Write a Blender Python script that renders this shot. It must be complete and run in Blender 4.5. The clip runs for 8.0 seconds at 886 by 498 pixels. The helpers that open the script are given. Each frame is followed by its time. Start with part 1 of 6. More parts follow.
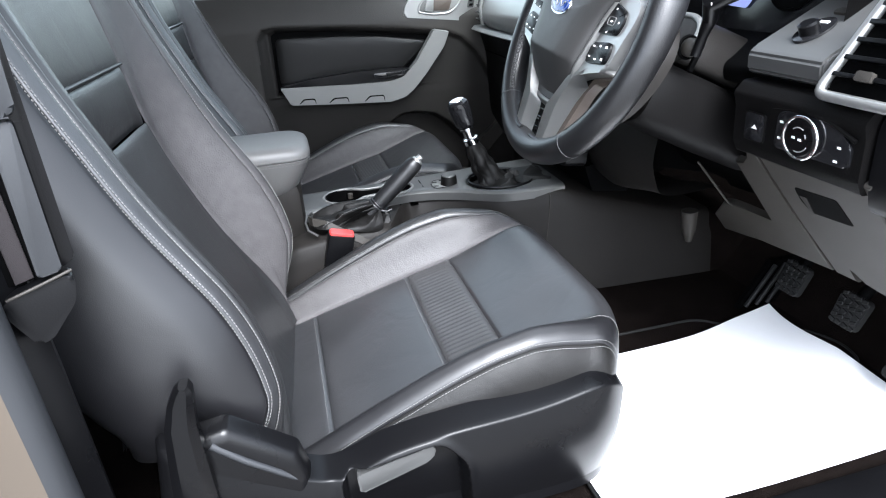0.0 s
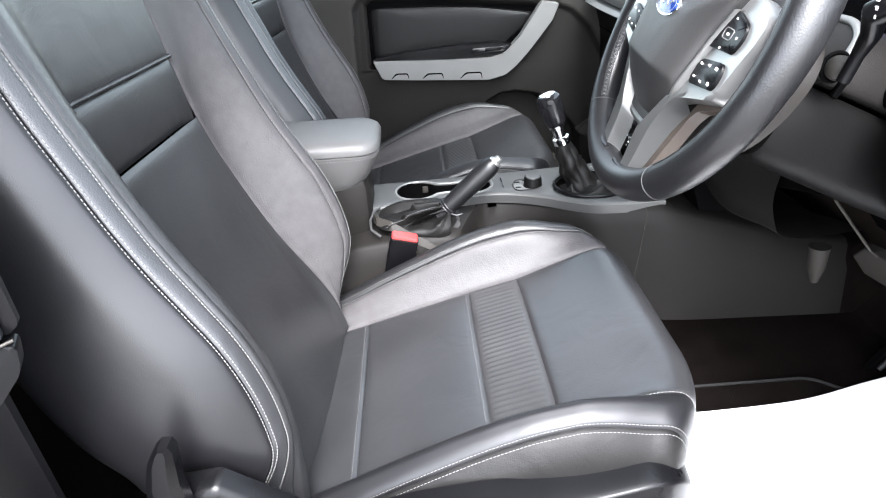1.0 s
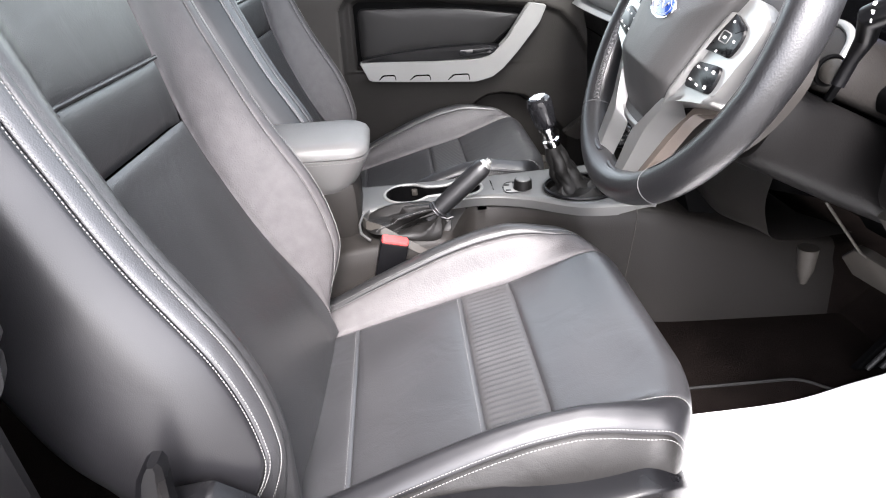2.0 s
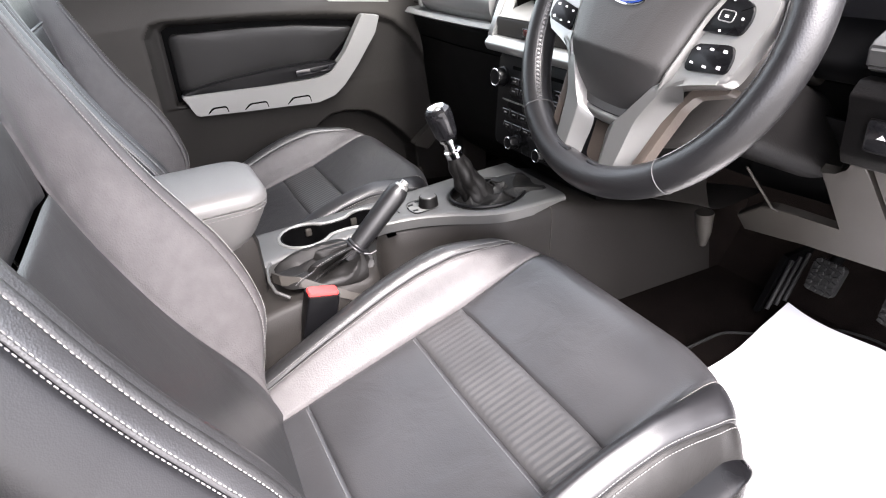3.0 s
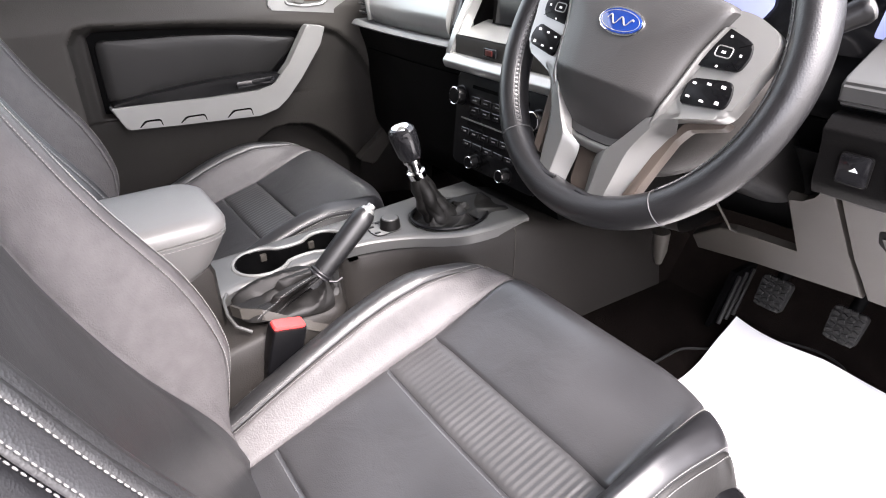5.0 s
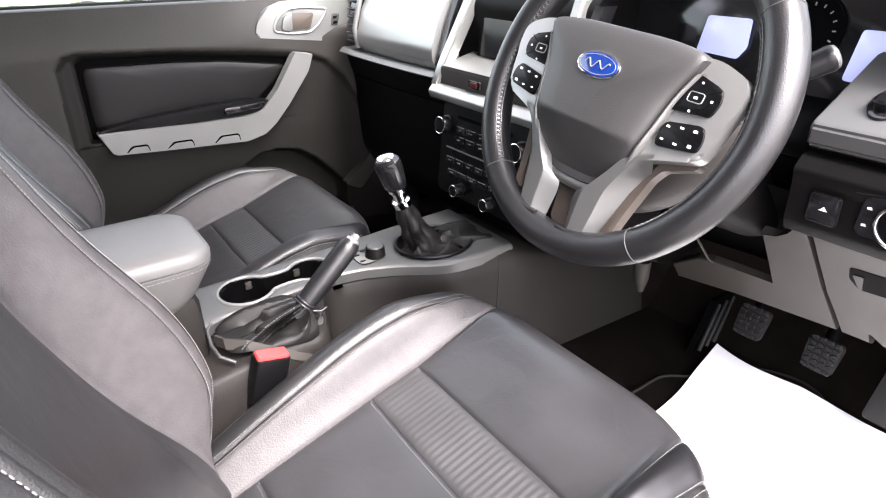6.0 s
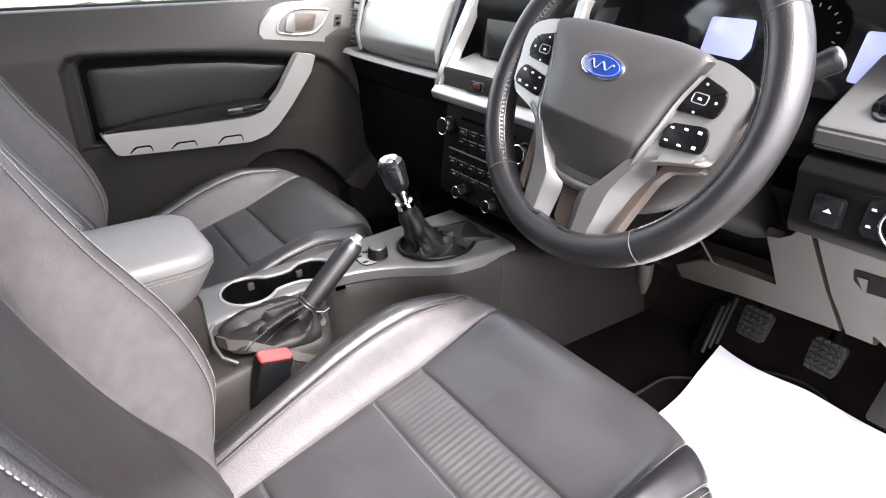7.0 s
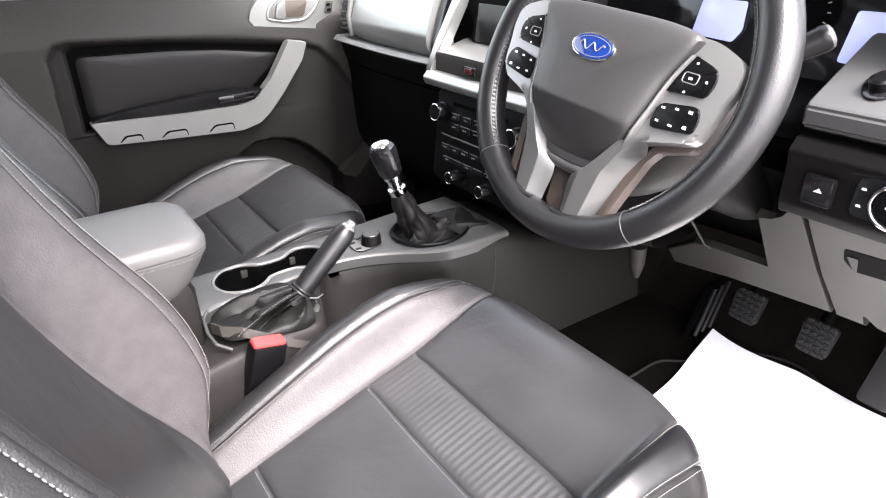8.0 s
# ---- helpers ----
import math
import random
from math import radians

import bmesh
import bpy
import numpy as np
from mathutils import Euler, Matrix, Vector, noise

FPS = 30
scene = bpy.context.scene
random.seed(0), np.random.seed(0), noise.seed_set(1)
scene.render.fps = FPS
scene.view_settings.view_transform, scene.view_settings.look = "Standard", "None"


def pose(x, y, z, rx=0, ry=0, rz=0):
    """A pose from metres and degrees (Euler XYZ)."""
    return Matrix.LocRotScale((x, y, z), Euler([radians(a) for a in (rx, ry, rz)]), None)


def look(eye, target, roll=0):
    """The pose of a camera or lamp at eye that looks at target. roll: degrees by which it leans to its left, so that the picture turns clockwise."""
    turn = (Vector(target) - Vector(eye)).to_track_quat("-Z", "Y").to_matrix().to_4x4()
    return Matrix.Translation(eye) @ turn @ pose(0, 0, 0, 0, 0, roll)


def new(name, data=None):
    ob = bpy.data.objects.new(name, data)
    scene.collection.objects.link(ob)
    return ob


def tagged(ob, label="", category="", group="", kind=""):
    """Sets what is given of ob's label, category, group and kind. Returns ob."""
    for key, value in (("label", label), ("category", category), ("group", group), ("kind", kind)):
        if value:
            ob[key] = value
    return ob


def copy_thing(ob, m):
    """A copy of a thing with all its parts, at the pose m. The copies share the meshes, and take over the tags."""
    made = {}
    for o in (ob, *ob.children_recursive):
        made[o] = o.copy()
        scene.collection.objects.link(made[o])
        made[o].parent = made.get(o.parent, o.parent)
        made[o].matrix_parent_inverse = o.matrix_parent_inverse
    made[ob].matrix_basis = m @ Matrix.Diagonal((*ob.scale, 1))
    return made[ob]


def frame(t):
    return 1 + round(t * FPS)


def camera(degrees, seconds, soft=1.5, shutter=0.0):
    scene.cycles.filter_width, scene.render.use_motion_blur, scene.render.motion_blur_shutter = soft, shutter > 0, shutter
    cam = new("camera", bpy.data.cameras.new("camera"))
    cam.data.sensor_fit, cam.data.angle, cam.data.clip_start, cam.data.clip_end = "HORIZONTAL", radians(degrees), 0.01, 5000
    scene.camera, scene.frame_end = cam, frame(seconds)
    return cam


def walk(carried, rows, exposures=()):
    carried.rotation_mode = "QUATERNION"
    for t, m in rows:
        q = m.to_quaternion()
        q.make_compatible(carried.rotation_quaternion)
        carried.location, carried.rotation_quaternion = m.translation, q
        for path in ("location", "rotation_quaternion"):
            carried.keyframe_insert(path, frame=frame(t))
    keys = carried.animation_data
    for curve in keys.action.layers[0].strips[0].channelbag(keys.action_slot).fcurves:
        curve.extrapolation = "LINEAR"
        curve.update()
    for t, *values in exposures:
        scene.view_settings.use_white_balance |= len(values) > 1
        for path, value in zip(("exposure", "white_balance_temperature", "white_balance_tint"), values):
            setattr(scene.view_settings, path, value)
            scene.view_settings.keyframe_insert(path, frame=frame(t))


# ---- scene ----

# camera and its walk
cam = camera(73.25, 8.0, soft=1.1)
PATH = [
    (0, 0.0484, -0.7854, 1.2261, 64.255, 2.915, -15.155),
    (0.5, 0.0812, -0.7013, 1.2468, 61.876, 3.330, -7.588),
    (1, 0.1487, -0.6630, 1.2616, 60.634, 3.133, -3.273),
    (1.2, 0.1490, -0.6615, 1.2624, 60.860, 2.981, -3.791),
    (2.3, 0.1208, -0.6360, 1.2600, 60.594, 2.401, -5.806),
    (2.5, 0.0900, -0.5909, 1.2463, 61.002, 2.754, -10.512),
    (3, -0.0515, -0.4956, 1.2456, 60.888, 3.588, -28.016),
    (3.5, -0.0892, -0.4435, 1.2414, 60.278, 2.536, -33.359),
    (4, -0.0936, -0.4280, 1.2422, 60.392, 1.684, -33.998),
    (4.5, -0.0934, -0.4244, 1.2397, 60.079, 1.569, -34.398),
    (5, -0.0919, -0.4242, 1.2591, 61.224, 0.746, -34.986),
    (5.2, -0.0901, -0.4253, 1.2707, 61.824, 0.398, -35.269),
    (6.3, -0.0860, -0.4292, 1.2820, 62.968, 0.075, -35.873),
    (6.5, -0.0869, -0.4294, 1.2824, 63.027, 0.088, -35.841),
    (7, -0.0875, -0.4270, 1.2810, 62.955, 0.017, -35.674),
    (7.5, -0.0882, -0.4247, 1.2771, 62.427, 0.093, -35.596),
    (8, -0.0868, -0.4318, 1.2741, 62.031, 0.283, -36.318),
]
EXPOSURES = [(0.0, 0.88, 5850, 9), (1.0, 1.48, 6080, 11), (2.3, 1.72, 6480, 16), (3.0, 1.70, 6530, 17), (4.5, 1.60, 6550, 18), (8.0, 1.60, 6530, 18)]
walk(cam, [(t, pose(x, y, z, rx, ry, rz)) for t, x, y, z, rx, ry, rz in PATH], EXPOSURES)

# world and sun: bright hazy day
world = bpy.data.worlds.new("world")
scene.world = world
world.use_nodes = True
wn = world.node_tree
sky = wn.nodes.new("ShaderNodeTexSky")
sky.sky_type = "NISHITA"
sky.sun_disc = False
sky.sun_elevation = radians(53)
sky.sun_rotation = radians(176)
sky.air_density, sky.dust_density, sky.ozone_density = 1.0, 4.0, 1.0
haze = wn.nodes.new("ShaderNodeHueSaturation")
haze.inputs["Saturation"].default_value = 0.30
wn.links.new(sky.outputs["Color"], haze.inputs["Color"])
wn.links.new(haze.outputs["Color"], wn.nodes["Background"].inputs["Color"])
wn.nodes["Background"].inputs["Strength"].default_value = 0.68
sun_data = bpy.data.lights.new("sun", "SUN")
sun_data.energy, sun_data.angle, sun_data.color = 4.2, radians(22), (1.0, 0.97, 0.93)
sun_lamp = new("sun", sun_data)
sun_lamp.matrix_world = look((0.3, -4, 5.4), (0, 0, 0))

# ---- materials ----
def shader(name):
    m = bpy.data.materials.new(name)
    m.use_nodes = True
    return m, m.node_tree, m.node_tree.nodes["Principled BSDF"]


def surface(name, color, rough=0.5, metal=0.0, grain=400.0, bump=0.15, dist=0.0006, vary=0.12, blotch=9.0, style="noise",
            gloss=0.06, coat=0.0, spec=0.5, sheen=0.0, crease=0.0):
    """A procedural surface: fine relief, broad tone changes and uneven gloss."""
    m, nt, bsdf = shader(name)
    n, l = nt.nodes, nt.links
    tc = n.new("ShaderNodeTexCoord")
    broad = n.new("ShaderNodeTexNoise")
    broad.inputs["Scale"].default_value, broad.inputs["Detail"].default_value = blotch, 5.0
    l.new(tc.outputs["Object"], broad.inputs["Vector"])
    fine = n.new("ShaderNodeTexVoronoi" if style == "cell" else "ShaderNodeTexNoise")
    fine.inputs["Scale"].default_value = grain
    if style != "cell":
        fine.inputs["Detail"].default_value = 3.0
    l.new(tc.outputs["Object"], fine.inputs["Vector"])
    height = fine.outputs["Distance"] if style == "cell" else fine.outputs["Fac"]
    tone = n.new("ShaderNodeMapRange")
    tone.inputs["From Min"].default_value, tone.inputs["From Max"].default_value = 0.3, 0.7
    tone.inputs["To Min"].default_value, tone.inputs["To Max"].default_value = 1.0 - vary, 1.0 + vary
    l.new(broad.outputs["Fac"], tone.inputs["Value"])
    tint = n.new("ShaderNodeMix")
    tint.data_type, tint.blend_type = "RGBA", "MULTIPLY"
    tint.inputs["Factor"].default_value = 1.0
    tint.inputs["A"].default_value = (*color, 1)
    l.new(tone.outputs["Result"], tint.inputs["B"])
    l.new(tint.outputs["Result"], bsdf.inputs["Base Color"])
    shine = n.new("ShaderNodeMapRange")
    shine.inputs["From Min"].default_value, shine.inputs["From Max"].default_value = 0.25, 0.75
    shine.inputs["To Min"].default_value, shine.inputs["To Max"].default_value = max(0.02, rough - gloss), min(1.0, rough + gloss)
    l.new(broad.outputs["Fac"], shine.inputs["Value"])
    l.new(shine.outputs["Result"], bsdf.inputs["Roughness"])
    bsdf.inputs["Metallic"].default_value = metal
    bsdf.inputs["Specular IOR Level"].default_value = spec
    bsdf.inputs["Coat Weight"].default_value = coat
    bsdf.inputs["Sheen Weight"].default_value = sheen
    if bump:
        b = n.new("ShaderNodeBump")
        b.inputs["Strength"].default_value, b.inputs["Distance"].default_value = bump, dist
        l.new(height, b.inputs["Height"])
        if crease:
            folds = n.new("ShaderNodeTexNoise")
            folds.inputs["Scale"].default_value, folds.inputs["Detail"].default_value, folds.inputs["Distortion"].default_value = 14.0, 4.0, 1.2
            l.new(tc.outputs["Object"], folds.inputs["Vector"])
            c = n.new("ShaderNodeBump")
            c.inputs["Strength"].default_value, c.inputs["Distance"].default_value = crease, 0.004
            l.new(folds.outputs["Fac"], c.inputs["Height"])
            l.new(c.outputs["Normal"], b.inputs["Normal"])
        l.new(b.outputs["Normal"], bsdf.inputs["Normal"])
    return m


def glow(name, color, strength):
    m, nt, bsdf = shader(name)
    bsdf.inputs["Base Color"].default_value = (*color, 1)
    bsdf.inputs["Emission Color"].default_value = (*color, 1)
    bsdf.inputs["Emission Strength"].default_value = strength
    bsdf.inputs["Roughness"].default_value = 0.15
    return m


def glazing(name):
    """Tinted safety glass: light passes straight through, dimmed, with a faint sheen."""
    m, nt, bsdf = shader(name)
    clear = nt.nodes.new("ShaderNodeBsdfTransparent")
    clear.inputs["Color"].default_value = (0.82, 0.86, 0.84, 1)
    sheen = nt.nodes.new("ShaderNodeBsdfGlossy")
    sheen.inputs["Roughness"].default_value = 0.02
    mix = nt.nodes.new("ShaderNodeMixShader")
    mix.inputs[0].default_value = 0.06
    nt.links.new(clear.outputs[0], mix.inputs[1])
    nt.links.new(sheen.outputs[0], mix.inputs[2])
    nt.links.new(mix.outputs[0], nt.nodes["Material Output"].inputs["Surface"])
    return m


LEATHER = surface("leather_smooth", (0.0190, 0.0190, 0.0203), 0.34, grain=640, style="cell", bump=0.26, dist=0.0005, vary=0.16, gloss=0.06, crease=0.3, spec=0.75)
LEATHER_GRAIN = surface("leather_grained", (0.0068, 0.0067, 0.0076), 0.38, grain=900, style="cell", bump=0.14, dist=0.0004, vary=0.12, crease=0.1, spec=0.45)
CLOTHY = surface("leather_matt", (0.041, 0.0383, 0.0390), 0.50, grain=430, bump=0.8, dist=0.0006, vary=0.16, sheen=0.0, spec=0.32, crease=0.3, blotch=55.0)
RIBBED = surface("leather_ribbed", (0.027, 0.0266, 0.0274), 0.42, grain=520, style="cell", bump=0.3, dist=0.0003)
ARMREST = surface("leather_armrest", (0.080, 0.0785, 0.077), 0.5, grain=600, style="cell", bump=0.3, dist=0.0004, vary=0.06, crease=0.12)
THREAD = surface("thread", (0.125, 0.123, 0.120), 0.7, grain=1500, bump=0.3, dist=0.0003)
THREAD_DARK = surface("thread_dark", (0.09, 0.09, 0.09), 0.7, grain=1500, bump=0.3, dist=0.0003)
GREY_SEAM = surface("seam_edge_grey", (0.035, 0.035, 0.036), 0.5, grain=1500, bump=0.2, dist=0.0003)
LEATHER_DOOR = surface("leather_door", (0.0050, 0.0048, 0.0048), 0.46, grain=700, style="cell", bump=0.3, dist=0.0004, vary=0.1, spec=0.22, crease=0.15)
LEATHER_BOOT = surface("leather_gaiter", (0.0055, 0.0052, 0.0050), 0.50, grain=700, style="cell", bump=0.3, dist=0.0004, vary=0.12, spec=0.20, crease=0.5)
LEATHER_RIM = surface("leather_rim", (0.0058, 0.0058, 0.0064), 0.36, grain=620, style="cell", bump=0.4, dist=0.0003, vary=0.10)
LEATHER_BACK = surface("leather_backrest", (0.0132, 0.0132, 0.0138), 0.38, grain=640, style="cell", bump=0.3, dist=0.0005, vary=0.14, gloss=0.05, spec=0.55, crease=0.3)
PLASTIC = surface("plastic_black", (0.0026, 0.0026, 0.0030), 0.3, grain=700, bump=0.3, dist=0.0003, vary=0.08, spec=0.19)
PLASTIC_DASH = surface("plastic_dash", (0.0032, 0.0030, 0.0030), 0.48, grain=500, style="cell", bump=0.35, dist=0.0004, vary=0.08, spec=0.08)
PLASTIC_GREY = surface("plastic_grey", (0.026, 0.0235, 0.0206), 0.55, grain=600, style="cell", bump=0.3, dist=0.0003, vary=0.06, spec=0.25)
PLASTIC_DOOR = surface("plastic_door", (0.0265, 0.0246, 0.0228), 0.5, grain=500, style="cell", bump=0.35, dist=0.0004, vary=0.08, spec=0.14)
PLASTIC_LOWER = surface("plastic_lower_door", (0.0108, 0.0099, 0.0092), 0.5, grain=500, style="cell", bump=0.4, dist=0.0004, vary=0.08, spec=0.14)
PLASTIC_SIDE = surface("plastic_console", (0.0105, 0.0095, 0.0087), 0.5, grain=500, style="cell", bump=0.35, dist=0.0004, vary=0.08, spec=0.12)
AIRBAG = surface("airbag_plastic", (0.0225, 0.0218, 0.0215), 0.5, grain=700, style="cell", bump=0.35, dist=0.0003, vary=0.06)
PLASTIC_TAUPE = surface("plastic_taupe", (0.062, 0.050, 0.042), 0.45, grain=600, style="cell", bump=0.25, dist=0.0003, vary=0.06, spec=0.3)
PLASTIC_HUB = surface("plastic_hub", (0.0155, 0.0140, 0.0128), 0.5, grain=600, style="cell", bump=0.3, dist=0.0003, vary=0.06, spec=0.2)
AIRBAG_MARK = surface("airbag_mark", (0.052, 0.050, 0.048), 0.55, bump=0, vary=0.04)
GLOSS_BLACK = surface("gloss_black", (0.008, 0.008, 0.009), 0.12, bump=0, vary=0.05, gloss=0.03)
# near-zero colour; in slots and openings it stands in for shade
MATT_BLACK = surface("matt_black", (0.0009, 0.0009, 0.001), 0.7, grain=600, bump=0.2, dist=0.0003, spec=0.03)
SILVER = surface("satin_silver", (0.33, 0.33, 0.322), 0.34, metal=0.75, grain=1800, bump=0.08, dist=0.0002, vary=0.04)
SILVER_TRIM = surface("satin_trim", (0.150, 0.150, 0.146), 0.42, metal=0.3, grain=1500, bump=0.1, dist=0.0002, vary=0.05)
CONSOLE_TOP = surface("console_trim", (0.070, 0.070, 0.069), 0.42, metal=0.4, grain=1500, bump=0.1, dist=0.0002, vary=0.05)
CHROME = surface("chrome", (0.85, 0.85, 0.86), 0.07, metal=1.0, bump=0, vary=0.03, gloss=0.03)
CARPET = surface("carpet", (0.0048, 0.0036, 0.0032), 0.95, grain=900, bump=1.0, dist=0.002, vary=0.3, blotch=30, sheen=0.0, spec=0.02)
PAPER = surface("paper", (0.85, 0.85, 0.85), 0.8, grain=300, bump=0.15, dist=0.0004, vary=0.02)
RUBBER = surface("rubber", (0.007, 0.007, 0.007), 0.6, grain=500, bump=0.3, dist=0.0004, spec=0.2)
SEAL = surface("door_seal_rubber", (0.016, 0.017, 0.019), 0.5, grain=500, bump=0.2, dist=0.0004, spec=0.4)
RED = surface("red_plastic", (0.46, 0.032, 0.03), 0.35, grain=600, bump=0.1, dist=0.0002, vary=0.06)
BLUE = surface("blue_enamel", (0.006, 0.026, 0.15), 0.15, bump=0, vary=0.05, coat=0.5)
WHITE_MARK = surface("white_print", (0.8, 0.8, 0.8), 0.5, bump=0, vary=0.02)
GREY_MARK = surface("grey_print", (0.17, 0.17, 0.17), 0.5, bump=0, vary=0.02)
PAINT = surface("car_paint", (0.085, 0.068, 0.052), 0.35, metal=0.3, grain=2500, bump=0.05, dist=0.0002, vary=0.04, coat=0.25)
HEADLINER = surface("headliner", (0.62, 0.6, 0.57), 0.9, grain=700, bump=0.4, dist=0.0006, vary=0.05)
CONCRETE = surface("concrete", (0.19, 0.186, 0.178), 0.9, grain=60, bump=0.5, dist=0.004, vary=0.18, blotch=0.8)
GRASS = surface("grass_blades", (0.06, 0.11, 0.025), 0.7, grain=80, bump=0.3, dist=0.002, vary=0.35, blotch=3)
SCREEN = glow("lit_screen", (0.34, 0.38, 0.70), 0.30)
GLASS = glazing("window_glass")


# ---- building helpers ----
def thing(name, base, label, category, group="", kind=""):
    e = new(name)
    e.location = base
    e.empty_display_size = 0.05
    return tagged(e, label, category, group, kind)


def mesh_of(name, bm, material, sharp=28):
    bmesh.ops.recalc_face_normals(bm, faces=bm.faces[:])
    me = bpy.data.meshes.new(name)
    for f in bm.faces:
        f.smooth = True
    bm.to_mesh(me)
    bm.free()
    me.set_sharp_from_angle(angle=radians(sharp))
    me.materials.append(material)
    return me


def part(name, bm, material, parent, label="", sharp=28):
    root = parent
    while root.parent:
        root = root.parent
    bmesh.ops.translate(bm, verts=bm.verts[:], vec=-Vector(root.location))
    ob = new(name, mesh_of(name, bm, material, sharp))
    ob.parent = parent
    return tagged(ob, label)


def structure(name, bm, material, label, category):
    return tagged(new(name, mesh_of(name, bm, material)), label, category, "", "structure")


def spline(table):
    """A smooth curve through rows of (parameter, values...)."""
    rows = np.array(table, float)
    k, v = rows[:, 0], rows[:, 1:]
    m = np.zeros_like(v)
    m[1:-1] = (v[2:] - v[:-2]) / (k[2:] - k[:-2])[:, None]
    m[0], m[-1] = (v[1] - v[0]) / (k[1] - k[0]), (v[-1] - v[-2]) / (k[-1] - k[-2])

    def at(x):
        x = min(max(x, k[0]), k[-1])
        i = min(max(int(np.searchsorted(k, x)) - 1, 0), len(k) - 2)
        h = k[i + 1] - k[i]
        s = (x - k[i]) / h
        r = (2*s**3 - 3*s*s + 1) * v[i] + (s**3 - 2*s*s + s) * h * m[i] + (3*s*s - 2*s**3) * v[i + 1] + (s**3 - s*s) * h * m[i + 1]
        return r if len(r) > 1 else float(r[0])
    return at


def steps(a, b, n):
    return [a + (b - a) * i / n for i in range(n + 1)]


def grid(fn, us, vs, close_v=False):
    bm = bmesh.new()
    rows = [[bm.verts.new(fn(u, v)) for v in vs] for u in us]
    for r0, r1 in zip(rows, rows[1:]):
        k = len(vs)
        for j in range(k if close_v else k - 1):
            bm.faces.new((r0[j], r0[(j + 1) % k], r1[(j + 1) % k], r1[j]))
    return bm


def loft(rings, caps=True):
    bm = bmesh.new()
    rows = [[bm.verts.new(p) for p in r] for r in rings]
    k = len(rows[0])
    for r0, r1 in zip(rows, rows[1:]):
        for j in range(k):
            bm.faces.new((r0[j], r0[(j + 1) % k], r1[(j + 1) % k], r1[j]))
    if caps:
        bm.faces.new(rows[0][::-1])
        bm.faces.new(rows[-1])
    return bm


def join(*bms):
    out = bmesh.new()
    for b in bms:
        me = bpy.data.meshes.new("tmp")
        b.to_mesh(me)
        b.free()
        out.from_mesh(me)
        bpy.data.meshes.remove(me)
    return out


def rounded(poly, r, n=5):
    """The polygon with its corners rounded to radius r (one number, or one per corner)."""
    out, k = [], len(poly)
    for i, p in enumerate(poly):
        rr = r[i] if isinstance(r, (list, tuple)) else r
        p = Vector(p)
        a, b = Vector(poly[i - 1]) - p, Vector(poly[(i + 1) % k]) - p
        cut = min(rr, a.length * 0.45, b.length * 0.45)
        if cut < 1e-6:
            out.append(tuple(p))
            continue
        s, e = p + a.normalized() * cut, p + b.normalized() * cut
        for j in range(n + 1):
            t = j / n
            out.append(tuple((1-t)**2 * s + 2*t*(1-t) * p + t*t * e))
    return out


def slab(poly, depth, m=Matrix(), bevel=0.003, seg=2):
    """The plane polygon pushed from 0 to depth along its own z, rims bevelled, at the pose m."""
    bm = bmesh.new()
    lo = [bm.verts.new((x, y, 0)) for x, y in poly]
    hi = [bm.verts.new((x, y, depth)) for x, y in poly]
    k = len(poly)
    bm.faces.new(lo[::-1])
    top = bm.faces.new(hi)
    for i in range(k):
        bm.faces.new((lo[i], lo[(i + 1) % k], hi[(i + 1) % k], hi[i]))
    if bevel:
        bmesh.ops.bevel(bm, geom=list(top.edges), offset=bevel, segments=seg, affect="EDGES", profile=0.5, clamp_overlap=True)
    bmesh.ops.transform(bm, matrix=m, verts=bm.verts[:])
    return bm


def pillow(poly, depth, m=Matrix(), rim=0.012):
    """A padded panel: the outline swelling towards its middle."""
    cx, cy = sum(p[0] for p in poly) / len(poly), sum(p[1] for p in poly) / len(poly)
    span = max(max(abs(p[0] - cx), abs(p[1] - cy)) for p in poly)
    rings = []
    for k, z in ((1.0, 0.0), (1.0, 0.45), (1 - 0.15 * rim / span, 0.66), (1 - 0.5 * rim / span, 0.82), (1 - 1.2 * rim / span, 0.90), (0.75, 0.96), (0.5, 0.99), (0.2, 1.0)):
        rings.append([m @ Vector((cx + (x - cx) * k, cy + (y - cy) * k, depth * z)) for x, y in poly])
    return loft(rings)


def box(c, size, bevel=0.004, rot=(0, 0, 0), seg=2):
    bm = bmesh.new()
    bmesh.ops.create_cube(bm, size=1)
    bmesh.ops.scale(bm, vec=size, verts=bm.verts[:])
    if bevel:
        bmesh.ops.bevel(bm, geom=bm.edges[:], offset=bevel, segments=seg, affect="EDGES", profile=0.5, clamp_overlap=True)
    bmesh.ops.transform(bm, matrix=pose(*c, *rot), verts=bm.verts[:])
    return bm


def tube(pts, r, n=14, closed=False):
    n = 14 if n in (8, 10, 12) else n
    pts = [Vector(p) for p in pts]
    k = len(pts)
    rings, side = [], None
    for i, p in enumerate(pts):
        d = (pts[(i + 1) % k] - pts[i - 1]) if closed else (pts[min(i + 1, k - 1)] - pts[max(i - 1, 0)])
        d.normalize()
        side = (side or (Vector((0, 0, 1)) if abs(d.z) < 0.9 else Vector((1, 0, 0))))
        side = (side - d * side.dot(d)).normalized()
        other = d.cross(side)
        rr = r(i / max(1, k - 1)) if callable(r) else r
        rings.append([p + rr * (math.cos(a) * side + math.sin(a) * other) for a in (2 * math.pi * j / n for j in range(n))])
    if not closed:
        return loft(rings)
    bm = loft(rings + rings[:1], caps=False)
    bmesh.ops.remove_doubles(bm, verts=bm.verts[:], dist=1e-6)
    return bm


